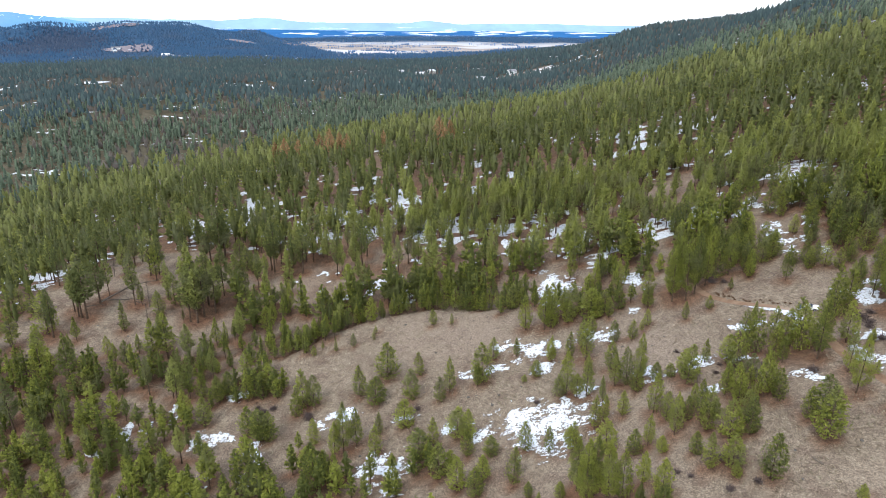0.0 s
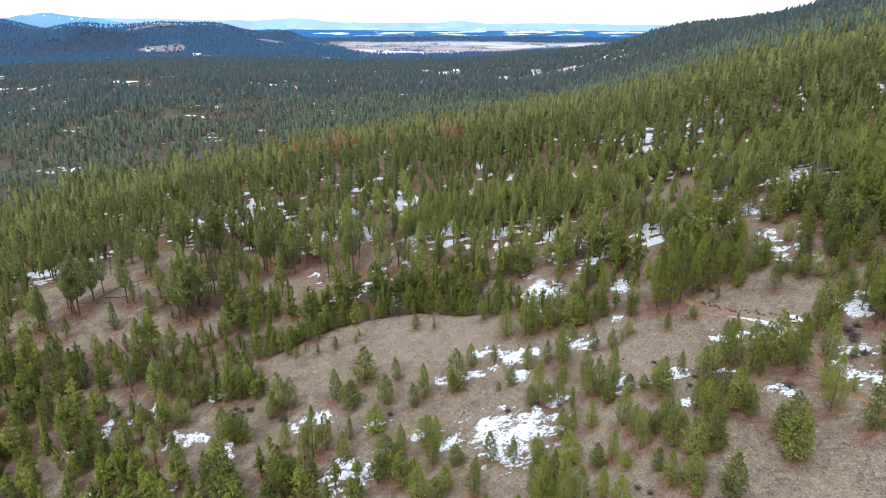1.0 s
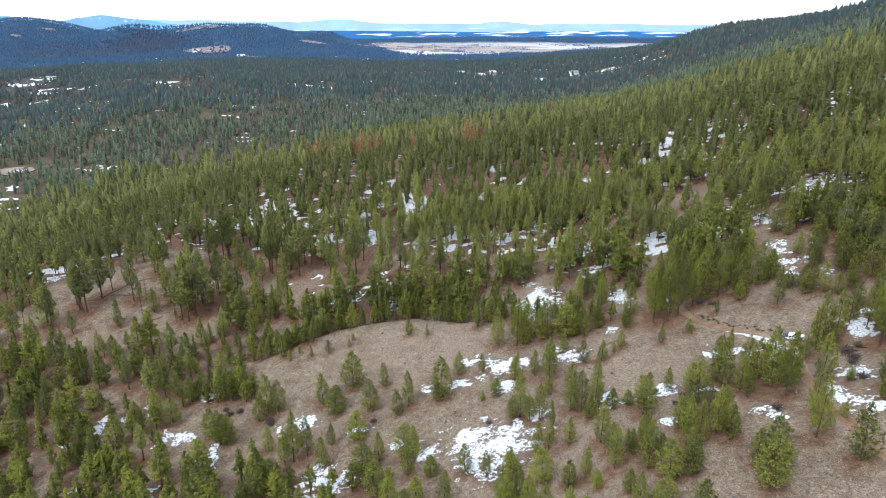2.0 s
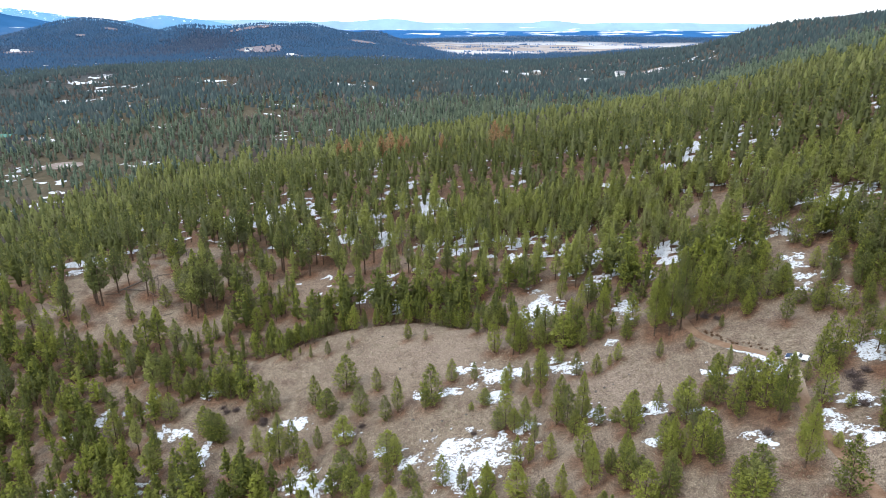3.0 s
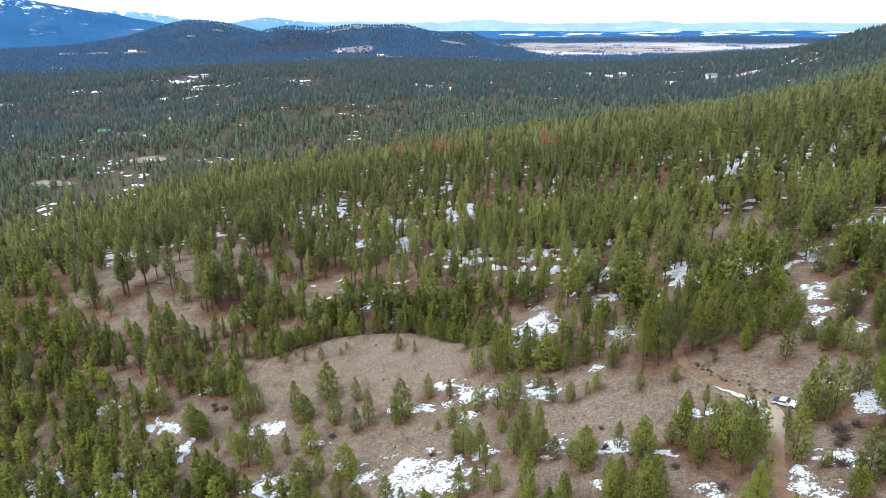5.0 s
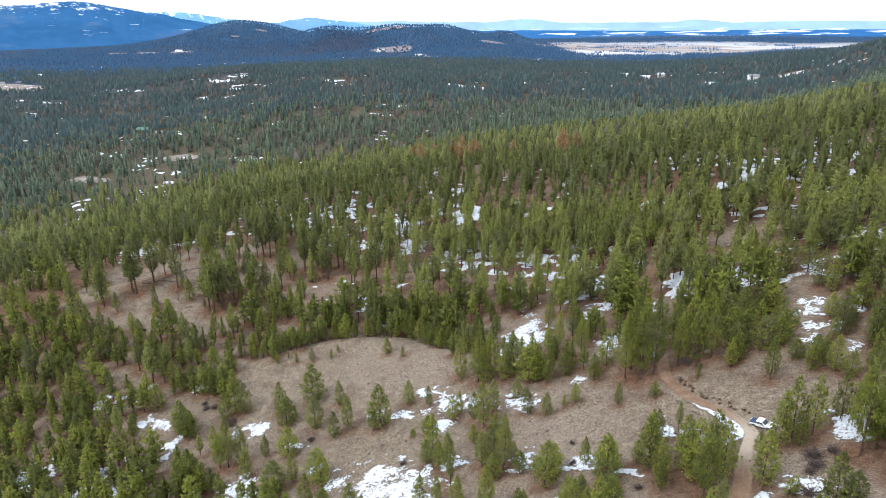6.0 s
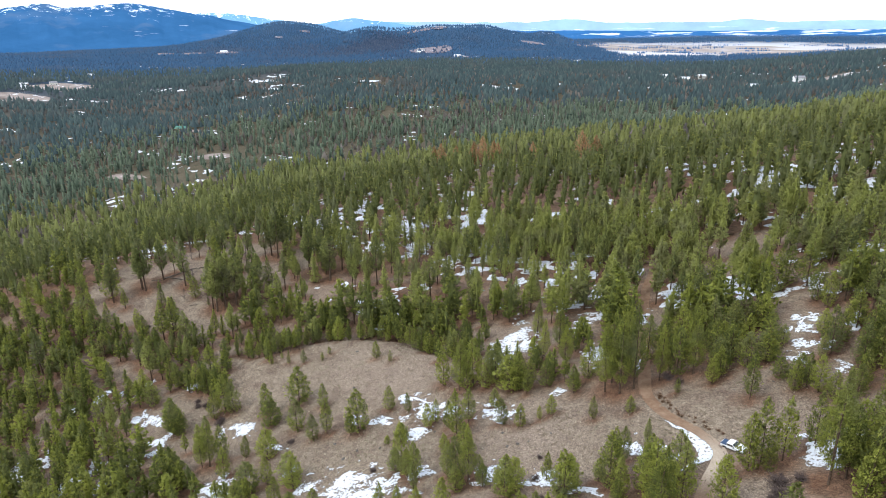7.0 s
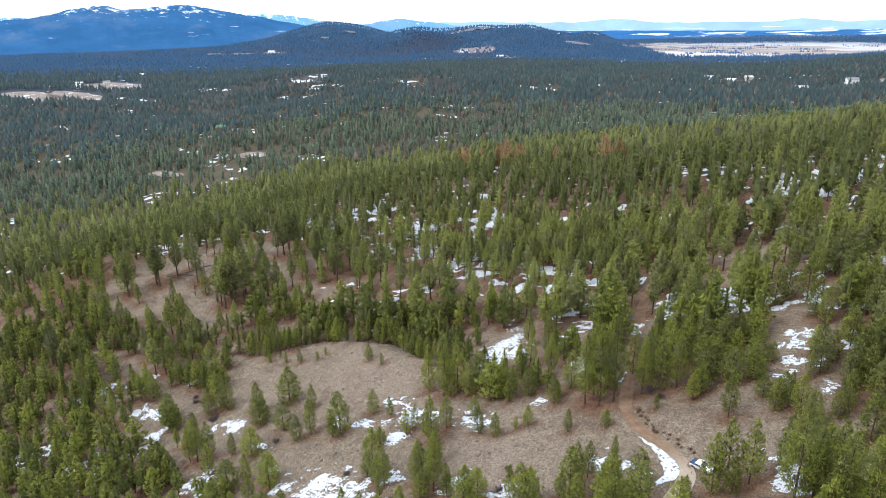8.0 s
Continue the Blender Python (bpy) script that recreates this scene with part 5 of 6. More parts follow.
def torn_sheet(x, y, m, step, lift):
    """Faces where m is above 0, on a grid, with the rim drawn in to where m is 0."""
    keep = m > 0
    cell = (keep[:-1, :-1].astype(int) + keep[1:, :-1] + keep[:-1, 1:] + keep[1:, 1:]) >= 2
    gy, gx = np.gradient(m, step)
    g2 = gx * gx + gy * gy + 1e-4
    x = np.where(~keep, x + np.clip(-m * gx / g2, -step, step), x)
    y = np.where(~keep, y + np.clip(-m * gy / g2, -step, step), y)
    idx = np.arange(x.size).reshape(x.shape)
    quads = np.stack([idx[:-1, :-1], idx[:-1, 1:], idx[1:, 1:], idx[1:, :-1]], -1)[cell]
    used, inv = np.unique(quads, return_inverse=True)
    px, py = x.ravel()[used], y.ravel()[used]
    return np.stack([px, py, ground_z(px, py) + lift], 1), inv.reshape(-1, 4)


def snow_flecks():
    """Scraps of snow between the trees, too many to count."""
    V, Q, base = [], [], 0
    for x0, x1, y0, y1, near, far, step, size, cut, lift in (
        (-175, 175, 214, 330, 0, 275, 0.70, 22, 0.605, 0.12), (-330, 330, 150, 520, 275, 480, 1.3, 34, 0.61, 0.2),
        (-900, 520, 200, 1000, 480, 1000, 1.6, 0, 0.55, 0.4), (-1900, 950, 600, 2350, 1000, 2300, 3.2, 0, 0.54, 0.8),
    ):
        x, y = np.meshgrid(np.arange(x0, x1, step), np.arange(y0, y1, step))
        d, away = np.hypot(x - 50, y - 20), np.degrees(np.arctan2(-(x - 50), y - 20))
        if size:
            m = 0.42 * rough(x * 0.7, y, size, 91, 3) + 0.58 * rough(x * 0.75, y, 4.2 * step, 95, 3) - cut - 0.06 * in_list(x, y, CLEARINGS)
        else:
            m = np.where(glades(x, y) > 0.3, rough(x * 0.75, y, 4.0 * step, 95, 3) - cut, -0.2)
        shut = (d < near) | (d > far) | (away < -46) | (away > 72) | listed_zone(x, y) | (plain_zone(x, y) > 0.2) | (in_list(x, y, FIELDS) > 0.3) | (track_near(x, y)[0] < 3)
        m = np.where(shut, -0.2, m)
        v, q = torn_sheet(x, y, m * 6, step, lift)
        V.append(v)
        Q.append(q + base)
        base += len(v)
    ob = new("snow_flecks", mesh_of("snow_flecks", np.vstack(V), np.vstack(Q), [SNOW]))
    tagged(ob, "scattered scraps of old snow between the trees", "snow", kind="stuff")


def pasture_material(name, dark, light, snow):
    m, n, l, b = material(name, 0.95, 0.1)
    p = place(n)
    soil = ramp(n, l, noise_of(n, l, p, 16, 5, 0.7), [(0.35, dark), (0.65, light)])
    white = calc(n, l, "MULTIPLY", calc(n, l, "SUBTRACT", noise_of(n, l, p, 22, 5, 0.75), snow), 14.0, True)
    l.new(mix(n, l, white, soil, (0.60, 0.61, 0.65)), b.inputs["Base Color"])
    return m


def lay_fields():
    """Pastures and clearings in the valley and on the far hills, each a sheet with an uneven rim."""
    turf = pasture_material("winter_pasture", (0.165, 0.132, 0.118), (0.270, 0.222, 0.196), 0.57)
    # Hill turf leans violet: the haze of distance is mixed into its brown.
    hill_turf = pasture_material("hazed_hill_pasture", (0.125, 0.108, 0.125), (0.205, 0.175, 0.190), 0.60)
    for i, (cx, cy, rx, ry) in enumerate(FIELDS):
        step = 2.0 if cy < 1400 else 5.0
        x, y = np.meshgrid(np.arange(cx - 1.5 * rx, cx + 1.5 * rx, step), np.arange(cy - 1.5 * ry, cy + 1.5 * ry, step))
        m = 1.0 - np.hypot((x - cx) / rx, (y - cy) / ry) + 1.5 * (rough(x, y, 0.7 * (rx + ry), 140 + i, 4) - 0.5)
        v, q = torn_sheet(x, y, m * min(rx, ry), step, 0.6 if cy < 1400 else 2.5)
        words = "tan winter pasture with scraps of snow" if cy < 1400 else "pale brown hillside clearing with patches of snow"
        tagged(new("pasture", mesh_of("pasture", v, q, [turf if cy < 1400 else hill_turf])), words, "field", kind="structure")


lay_snow()
snow_flecks()
lay_fields()


# ---- red dead trees on the ridge ----
def red_trees():
    rng = np.random.default_rng(8)
    proto = pine("young", 61, 1000, RUST, LABELS["dead"])
    spots = [(-2, 416, 15), (5, 421, 11), (-79, 446, 15), (-86, 450, 12), (-72, 452, 11), (-66, 443, 10), (-110, 446, 13), (-118, 452, 11), (-103, 455, 10), (-40, 440, 9)]
    for i, (x, y, h) in enumerate(spots):
        ob = set_tree(proto, i == 0, x, y, h + 7, rng)
        tagged(ob, LABELS["dead"], "tree", "dead red trees")


red_trees()


# ---- shrubs, logs, stones ----
def shrub_mesh(seed, twigs=150, stuff=TWIGS):
    rng = np.random.default_rng(seed)
    v, f = [], []
    for _ in range(twigs):
        a, tilt, ln = rng.uniform(0, 6.283), rng.uniform(0.15, 1.15), rng.uniform(0.55, 1.0)
        d = np.array([math.cos(a) * math.sin(tilt), math.sin(a) * math.sin(tilt), math.cos(tilt) * 0.8])
        o = np.array([rng.normal(0, 0.12), rng.normal(0, 0.12), 0])
        side = np.cross(d, rng.normal(0, 1, 3))
        side = side / np.linalg.norm(side)
        for s in range(3):
            p = o + d * ln * (0.25 + 0.3 * s)
            e = p + (d * 0.5 + rng.normal(0, 0.35, 3)) * ln * 0.75
            e[2] = max(e[2], 0.05)
            i = len(v)
            v += [tuple(p - side * 0.028), tuple(p + side * 0.028), tuple(e)]
            f.append((i, i + 1, i + 2))
    return mesh_of("shrub", v, f, [stuff])


def scatter_shrubs():
    rng = np.random.default_rng(4)
    kinds = [shrub_mesh(70 + i) for i in range(3)]
    spots = [(-39, 158, 1.7), (-50, 163, 1.2), (55, 109, 1.5), (61, 142, 1.2), (64, 136, 1.1), (58, 101, 1.3), (46, 109, 1.1), (48, 107, 1.0), (53, 101, 1.4), (74, 134, 1.2), (104, 145, 1.6),
             (23, 143, 1.2), (-55, 164, 1.4), (82, 177, 1.5), (100, 139, 1.4), (57, 107, 1.1), (43, 105, 1.0), (97, 133, 1.0), (66, 139, 1.0), (-105, 189, 1.2), (-112, 181, 1.0), (-95, 180, 0.9),
             (-52.8, 162.3, 1.6), (-50.2, 162.8, 1.5), (-38.6, 156.8, 2), (100.9, 143.6, 2.4), (79.3, 179.1, 2), (59.4, 149.2, 1), (-7.9, 151.8, 1.4), (81.3, 127.1, 1.7), (99.3, 133.2, 1.8), (100.9, 140.6, 2)]
    for x, y, s in spots:
        ob = new("shrub", kinds[rng.integers(0, 3)])
        ob.matrix_basis = pose(x, y, land_at(x, y) - 0.03, 0, 0, rng.uniform(0, 360)) @ Matrix.Diagonal((s, s, s * 0.85, 1))
        tagged(ob, "bare grey-brown leafless shrub on dry grass", "shrub", "bare shrubs")
    brush = [shrub_mesh(80 + i, 110, DRY_BRUSH) for i in range(2)]
    stretch = np.where((TRACK_LINE[:, 0] > 76) & (TRACK_LINE[:, 0] < 90) & (TRACK_LINE[:, 1] > 156))[0]
    for i in stretch[::1]:
        way = TRACK_LINE[min(i + 1, len(TRACK_LINE) - 1)] - TRACK_LINE[i - 1]
        way = way / np.linalg.norm(way)
        off, s = rng.uniform(1.9, 3.4), rng.uniform(0.45, 0.95)
        x, y = TRACK_LINE[i, 0] + way[1] * off, TRACK_LINE[i, 1] - way[0] * off
        ob = new("brush", brush[rng.integers(0, 2)])
        ob.matrix_basis = pose(x, y, land_at(x, y) - 0.03, 0, 0, rng.uniform(0, 360)) @ Matrix.Diagonal((s, s, s * 0.8, 1))
        tagged(ob, "low rust-brown dry brush on the bank of the track", "shrub", "brush along the track")


def log_thing(x, y, length, radius, turn, tilt=0.0):
    rng = np.random.default_rng(abs(int(x * 7 + y)))
    bm = bmesh.new()
    rings, sides = 7, 8
    loops = []
    for i in range(rings):
        t = i / (rings - 1)
        r = radius * (1 - 0.5 * t)
        loops.append([bm.verts.new((length * (t - 0.5), r * math.cos(6.2832 * j / sides) * rng.uniform(0.9, 1.1) + 0.12 * math.sin(t * 4 + x), r * math.sin(6.2832 * j / sides))) for j in range(sides)])
    for a, b in zip(loops, loops[1:]):
        for j in range(sides):
            bm.faces.new((a[j], a[(j + 1) % sides], b[(j + 1) % sides], b[j]))
    bm.faces.new(loops[0][::-1])
    bm.faces.new(loops[-1])
    for _ in range(7):
        t, a, ln = rng.uniform(-0.3, 0.45) * length, rng.uniform(0.2, 2.9), rng.uniform(0.4, 1.1)
        o = Vector((t, 0, 0))
        d = Vector((rng.uniform(0.1, 0.5), math.cos(a), math.sin(a)))
        q = [bm.verts.new(o + Vector((0.04, 0, 0))), bm.verts.new(o - Vector((0.04, 0, 0))), bm.verts.new(o + Vector((0, 0, 0.06))), bm.verts.new(o + d * ln)]
        for k in ((0, 1, 3), (1, 2, 3), (2, 0, 3)):
            bm.faces.new([q[i] for i in k])
    me = bpy.data.meshes.new("fallen_log")
    bm.to_mesh(me)
    bm.free()
    me.materials.append(DEADWOOD)
    ob = new("fallen_log", me)
    a = radians(turn)
    e0 = land_at(x - math.cos(a) * length / 2, y - math.sin(a) * length / 2)
    e1 = land_at(x + math.cos(a) * length / 2, y + math.sin(a) * length / 2)
    slope = math.degrees(math.atan2(e1 - e0, length))
    ob.matrix_basis = pose(x, y, (e0 + e1) / 2 + radius * 0.6, 0, -slope, turn)
    return tagged(ob, "fallen grey dead tree trunk on brown grass", "log", "fallen logs")


def stone_mesh(seed):
    rng = np.random.default_rng(seed)
    bm = bmesh.new()
    bmesh.ops.create_icosphere(bm, subdivisions=2, radius=1)
    for v in bm.verts:
        v.co *= 0.75 + 0.5 * noise.noise(v.co * 1.3 + Vector((seed, 0, 0)))
        v.co.z *= 0.62
        v.co += Vector(rng.normal(0, 0.03, 3))
    me = bpy.data.meshes.new("stone")
    bm.to_mesh(me)
    bm.free()
    me.materials.append(STONE)
    return me


def clutter():
    scatter_shrubs()
    for x, y, ln, r, turn in [(-121, 220, 14, 0.36, 62), (-119, 216, 9, 0.28, 8), (-113, 217, 6, 0.17, -12), (-111, 203, 5, 0.15, 15), (-113, 229, 8, 0.2, 30), (-110, 215, 5, 0.16, -20),
                              (-116, 224, 7, 0.17, 100), (69, 102, 2.6, 0.10, 108), (-15, 239, 5, 0.16, 10), (13, 219, 5, 0.18, 25), (22, 137, 3.2, 0.12, -35), (-98, 205, 4, 0.13, 40), (-125, 212, 6, 0.16, 20), (85, 270, 5, 0.17, 15)]:
        log_thing(x, y, ln, r, turn)
    rng = np.random.default_rng(6)
    kinds = [stone_mesh(i) for i in range(4)]
    for x, y in [(-24, 188), (-13, 191), (-6, 158), (6, 152), (14, 150), (53, 154), (59, 150), (20, 151), (8, 152), (55, 155), (51, 153), (59, 158), (93, 173), (94.5, 173.4), (67, 106), (-22, 139),
                 (-104, 186), (-100, 188), (-116, 200), (-119, 201), (-107, 197), (100, 176), (31, 158), (-3, 174), (48, 158), (38, 150), (12, 147), (65, 99), (78, 104), (83, 98)]:
        s = rng.uniform(0.22, 0.5)
        ob = new("stone", kinds[rng.integers(0, 4)])
        ob.matrix_basis = pose(x, y, land_at(x, y) + 0.1 * s, 0, 0, rng.uniform(0, 360)) @ Matrix.Diagonal((s * rng.uniform(0.8, 1.5), s, s, 1))
        tagged(ob, "dark weathered stone lying in dry grass", "stone", "stones in the grass")


clutter()


# ---- bare dead trees in the hollow ----
def snag(x, y, h, seed):
    root = tagged(new("dead_tree"), "bare grey standing dead conifer with broken limbs", "tree", "standing dead trees")
    tv, tf = trunk(seed, 0.012, 0.97, 6, 0)
    stem = new("trunk", mesh_of("trunk", tv, tf, [DEADWOOD]))
    rng = np.random.default_rng(seed)
    v, f = [], []
    for _ in range(70):
        z, a = rng.uniform(0.14, 0.95), rng.uniform(0, 6.283)
        ln = (1.05 - z) * rng.uniform(0.08, 0.24)
        d = np.array([math.cos(a), math.sin(a), rng.uniform(-0.35, 0.25)])
        q = np.array([-d[1], d[0], 0]) * 0.0035
        o = np.array([0, 0, z])
        i = len(v)
        v += [o - q, o + q, o + d * ln, o + np.array([0, 0, 0.008])]
        f += [(i, i + 1, i + 2), (i + 1, i + 3, i + 2), (i + 3, i, i + 2)]
    limbs = new("branches", mesh_of("branches", np.array(v), np.array(f), [TWIGS]))
    tagged(limbs, kind="stuff")
    stem.parent = limbs.parent = root
    root.matrix_basis = pose(x, y, land_at(x, y), rng.normal(0, 2), rng.normal(0, 2), rng.uniform(0, 360)) @ Matrix.Scale(h, 4)


for i, (sx, sy, sh) in enumerate([(-142, 190, 12.5), (-104, 206, 8), (-106, 213, 12), (-127, 232, 11), (-99, 236, 12), (-116, 248, 13), (33, 262, 12), (-20, 246, 13)]):
    snag(sx, sy, sh, 300 + i)


# ---- the parked pickup ----
def pickup(x, y, turn):
    paint = plain_material("white_car_paint", (0.80, 0.81, 0.82), 0.28, 0.5, 0, 0.04, 1.2)
    cover_blue = plain_material("dark_blue_vinyl", (0.022, 0.045, 0.095), 0.55, 0.3, 0, 0.2, 0.3)
    glass = plain_material("tinted_glass", (0.012, 0.016, 0.020), 0.06, 0.6, 0, 0.1, 0.5)
    rubber = plain_material("tyre_rubber", (0.018, 0.018, 0.018), 0.85, 0.2, 0, 0.3, 0.1)
    alloy = plain_material("alloy", (0.50, 0.51, 0.53), 0.35, 0.5, 0.8, 0.1, 0.2)
    black = plain_material("black_plastic", (0.02, 0.02, 0.022), 0.6, 0.3, 0, 0.2, 0.2)
    red = plain_material("red_lens", (0.35, 0.01, 0.012), 0.25, 0.5, 0, 0.1, 0.2)
    clear = plain_material("clear_lens", (0.75, 0.77, 0.80), 0.15, 0.5, 0, 0.05, 0.2)
    root = tagged(new("pickup_truck"), "white crew-cab pickup with dark blue bed cover parked beside the track", "truck")
    # x is forward, the middle of the wheelbase at 0
    hull = [(-2.85, 0.62), (-2.85, 1.12), (-0.98, 1.16), (1.30, 1.18), (1.75, 1.16), (2.72, 1.04), (2.88, 0.92), (2.90, 0.60), (2.62, 0.46), (-2.60, 0.50)]
    body = part("body", slab(bmesh.new(), hull, -0.96, 0.96, 0.06, 0.05), paint, root)
    cab = [(-1.02, 1.14), (-0.86, 1.84), (-0.55, 1.90), (0.62, 1.88), (1.42, 1.20), (1.42, 1.12)]
    part("cab", slab(bmesh.new(), cab, -0.90, 0.90, 0.15, 0.04), paint, root)
    for s, nm in ((-1, "side_window"), (1, "side_window")):
        for a, b in ((-0.80, -0.02), (0.06, 0.86)):
            bm = bmesh.new()
            y0 = s * 0.885
            tilt = s * 0.105
            top_b = b - (0.26 if b > 0.5 else 0.0)
            q = [bm.verts.new(p) for p in ((a, y0 - 0.0 * tilt, 1.26), (b, y0, 1.26), (top_b, y0 - tilt, 1.76), (a + 0.04, y0 - tilt, 1.76))]
            q2 = [bm.verts.new((v.co.x, v.co.y - s * 0.03, v.co.z)) for v in q]
            bm.faces.new(q), bm.faces.new(q2[::-1])
            for i in range(4):
                bm.faces.new((q[i], q[(i + 1) % 4], q2[(i + 1) % 4], q2[i]))
            bmesh.ops.recalc_face_normals(bm, faces=bm.faces)
            part(nm, bm, glass, root)
    bm = slab(bmesh.new(), [(0.70, 1.83), (1.36, 1.27), (1.385, 1.29), (0.725, 1.85)], -0.74, 0.74, 0.03)
    part("windscreen", bm, glass, root)
    bm = slab(bmesh.new(), [(-1.00, 1.30), (-0.90, 1.76), (-0.93, 1.77), (-1.03, 1.31)], -0.68, 0.68, 0.03)
    part("rear_window", bm, glass, root)
    part("bed_cover", box(bmesh.new(), -2.80, -1.04, -0.84, 0.84, 1.12, 1.19, 0.02), cover_blue, root, "dark blue bed cover")
    part("tailgate", box(bmesh.new(), -2.90, -2.85, -0.80, 0.80, 0.66, 1.12, 0.015), paint, root)
    part("rear_bumper", box(bmesh.new(), -3.02, -2.84, -0.92, 0.92, 0.50, 0.66, 0.03), alloy, root)
    part("front_bumper", box(bmesh.new(), 2.82, 3.00, -0.92, 0.92, 0.46, 0.66, 0.04), alloy, root)
    part("grille", box(bmesh.new(), 2.86, 2.94, -0.52, 0.52, 0.68, 0.92, 0.015), black, root)
    for s in (-1, 1):
        part("headlight", box(bmesh.new(), 2.78, 2.93, s * 0.73 - 0.18, s * 0.73 + 0.18, 0.74, 0.94, 0.03), clear, root)
        part("tail_light", box(bmesh.new(), -2.90, -2.82, s * 0.88 - 0.08, s * 0.88 + 0.08, 0.74, 1.10, 0.02), red, root)
        part("mirror", box(bmesh.new(), 0.92, 1.06, s * 1.06 - 0.11, s * 1.06 + 0.11, 1.24, 1.42, 0.03), black, root)
        for wx in (-1.75, 1.85):
            w = new("wheel")
            w.parent = root
            w.location = (wx, s * 0.86, 0.40)
            for nm, mat, r0, r1, half in (("tyre", rubber, 0.40, 0.24, 0.13), ("rim", alloy, 0.245, 0.05, 0.10)):
                bm = bmesh.new()
                n = 20
                loops = []
                for r, yy in ((r1, -half), (r0 * 0.93, -half), (r0, -half * 0.7), (r0, half * 0.7), (r0 * 0.93, half), (r1, half)):
                    loops.append([bm.verts.new((r * math.cos(6.2832 * i / n), yy, r * math.sin(6.2832 * i / n))) for i in range(n)])
                loops.append(loops[0])
                for a, b in zip(loops, loops[1:]):
                    for i in range(n):
                        bm.faces.new((a[i], a[(i + 1) % n], b[(i + 1) % n], b[i]))
                bmesh.ops.recalc_face_normals(bm, faces=bm.faces)
                part(nm, bm, mat, w)
            part("wheel_arch", box(bmesh.new(), wx - 0.46, wx + 0.46, s * 0.955 - 0.02, s * 0.955 + 0.02, 0.50, 0.86, 0.015), black, root)
    a = radians(turn)
    fx, fy = math.cos(a), math.sin(a)
    zf, zb = land_at(x + fx * 1.8, y + fy * 1.8), land_at(x - fx * 1.8, y - fy * 1.8)
    zl, zr = land_at(x - fy * 0.9, y + fx * 0.9), land_at(x + fy * 0.9, y - fx * 0.9)
    root.matrix_basis = pose(x, y, (zf + zb) / 2, math.degrees(math.atan2(zl - zr, 1.8)), -math.degrees(math.atan2(zf - zb, 3.6)), turn) @ Matrix.Scale(0.83, 4)
    return root


pickup(94.2, 153.9, -38)


# ---- houses in the valley ----
HOUSE_WALLS = [plain_material("pale_siding", (0.55, 0.52, 0.47), 0.8, 0.2, 0, 0.15, 0.8), plain_material("brown_siding", (0.22, 0.14, 0.09), 0.85, 0.2, 0, 0.2, 0.8),
               plain_material("white_siding", (0.78, 0.78, 0.77), 0.7, 0.2, 0, 0.08, 0.8)]
HOUSE_ROOFS = [plain_material("grey_roof", (0.20, 0.20, 0.21), 0.7, 0.3, 0, 0.2, 0.7), plain_material("green_metal_roof", (0.05, 0.17, 0.13), 0.45, 0.4, 0.2, 0.15, 0.7), SNOW]
PANE = plain_material("window_pane", (0.03, 0.04, 0.05), 0.1, 0.5, 0, 0.2, 0.5)
DOOR_WOOD = plain_material("door_wood", (0.16, 0.09, 0.05), 0.6, 0.3, 0, 0.2, 0.3)


def house(x, y, turn, long, deep, high, wall, roof, label, name="house"):
    root = tagged(new(name), label, name, "houses in the valley")
    part("wall", box(bmesh.new(), -long / 2, long / 2, -deep / 2, deep / 2, -3.0, high), HOUSE_WALLS[wall], root)
    rise = deep * 0.34
    bm = slab(bmesh.new(), [(-deep / 2 - 0.6, high - 0.1), (0, high + rise), (deep / 2 + 0.6, high - 0.1), (deep / 2 + 0.6, high + 0.15), (0, high + rise + 0.25), (-deep / 2 - 0.6, high + 0.15)], -long / 2 - 0.6, long / 2 + 0.6)
    bmesh.ops.rotate(bm, verts=bm.verts, matrix=Matrix.Rotation(radians(90), 3, "Z"))
    part("roof", bm, HOUSE_ROOFS[roof], root)
    for sx in (-1, 1):
        bm = slab(bmesh.new(), [(-deep / 2, high), (deep / 2, high), (0, high + rise)], sx * long / 2 - 0.1, sx * long / 2 + 0.1)
        bmesh.ops.rotate(bm, verts=bm.verts, matrix=Matrix.Rotation(radians(90), 3, "Z"))
        part("gable", bm, HOUSE_WALLS[wall], root)
    for i in range(3):
        wx = long * (-0.34 + 0.34 * i)
        for sy in (-1, 1):
            if i == 1 and sy < 0:
                part("door", box(bmesh.new(), wx - 0.5, wx + 0.5, sy * deep / 2 - 0.06, sy * deep / 2 + 0.06, 0, 2.1), DOOR_WOOD, root)
            else:
                part("window", box(bmesh.new(), wx - 0.8, wx + 0.8, sy * deep / 2 - 0.05, sy * deep / 2 + 0.05, 1.0, 2.2), PANE, root)
    root.matrix_basis = pose(x, y, land_at(x, y), 0, 0, turn)
    return root


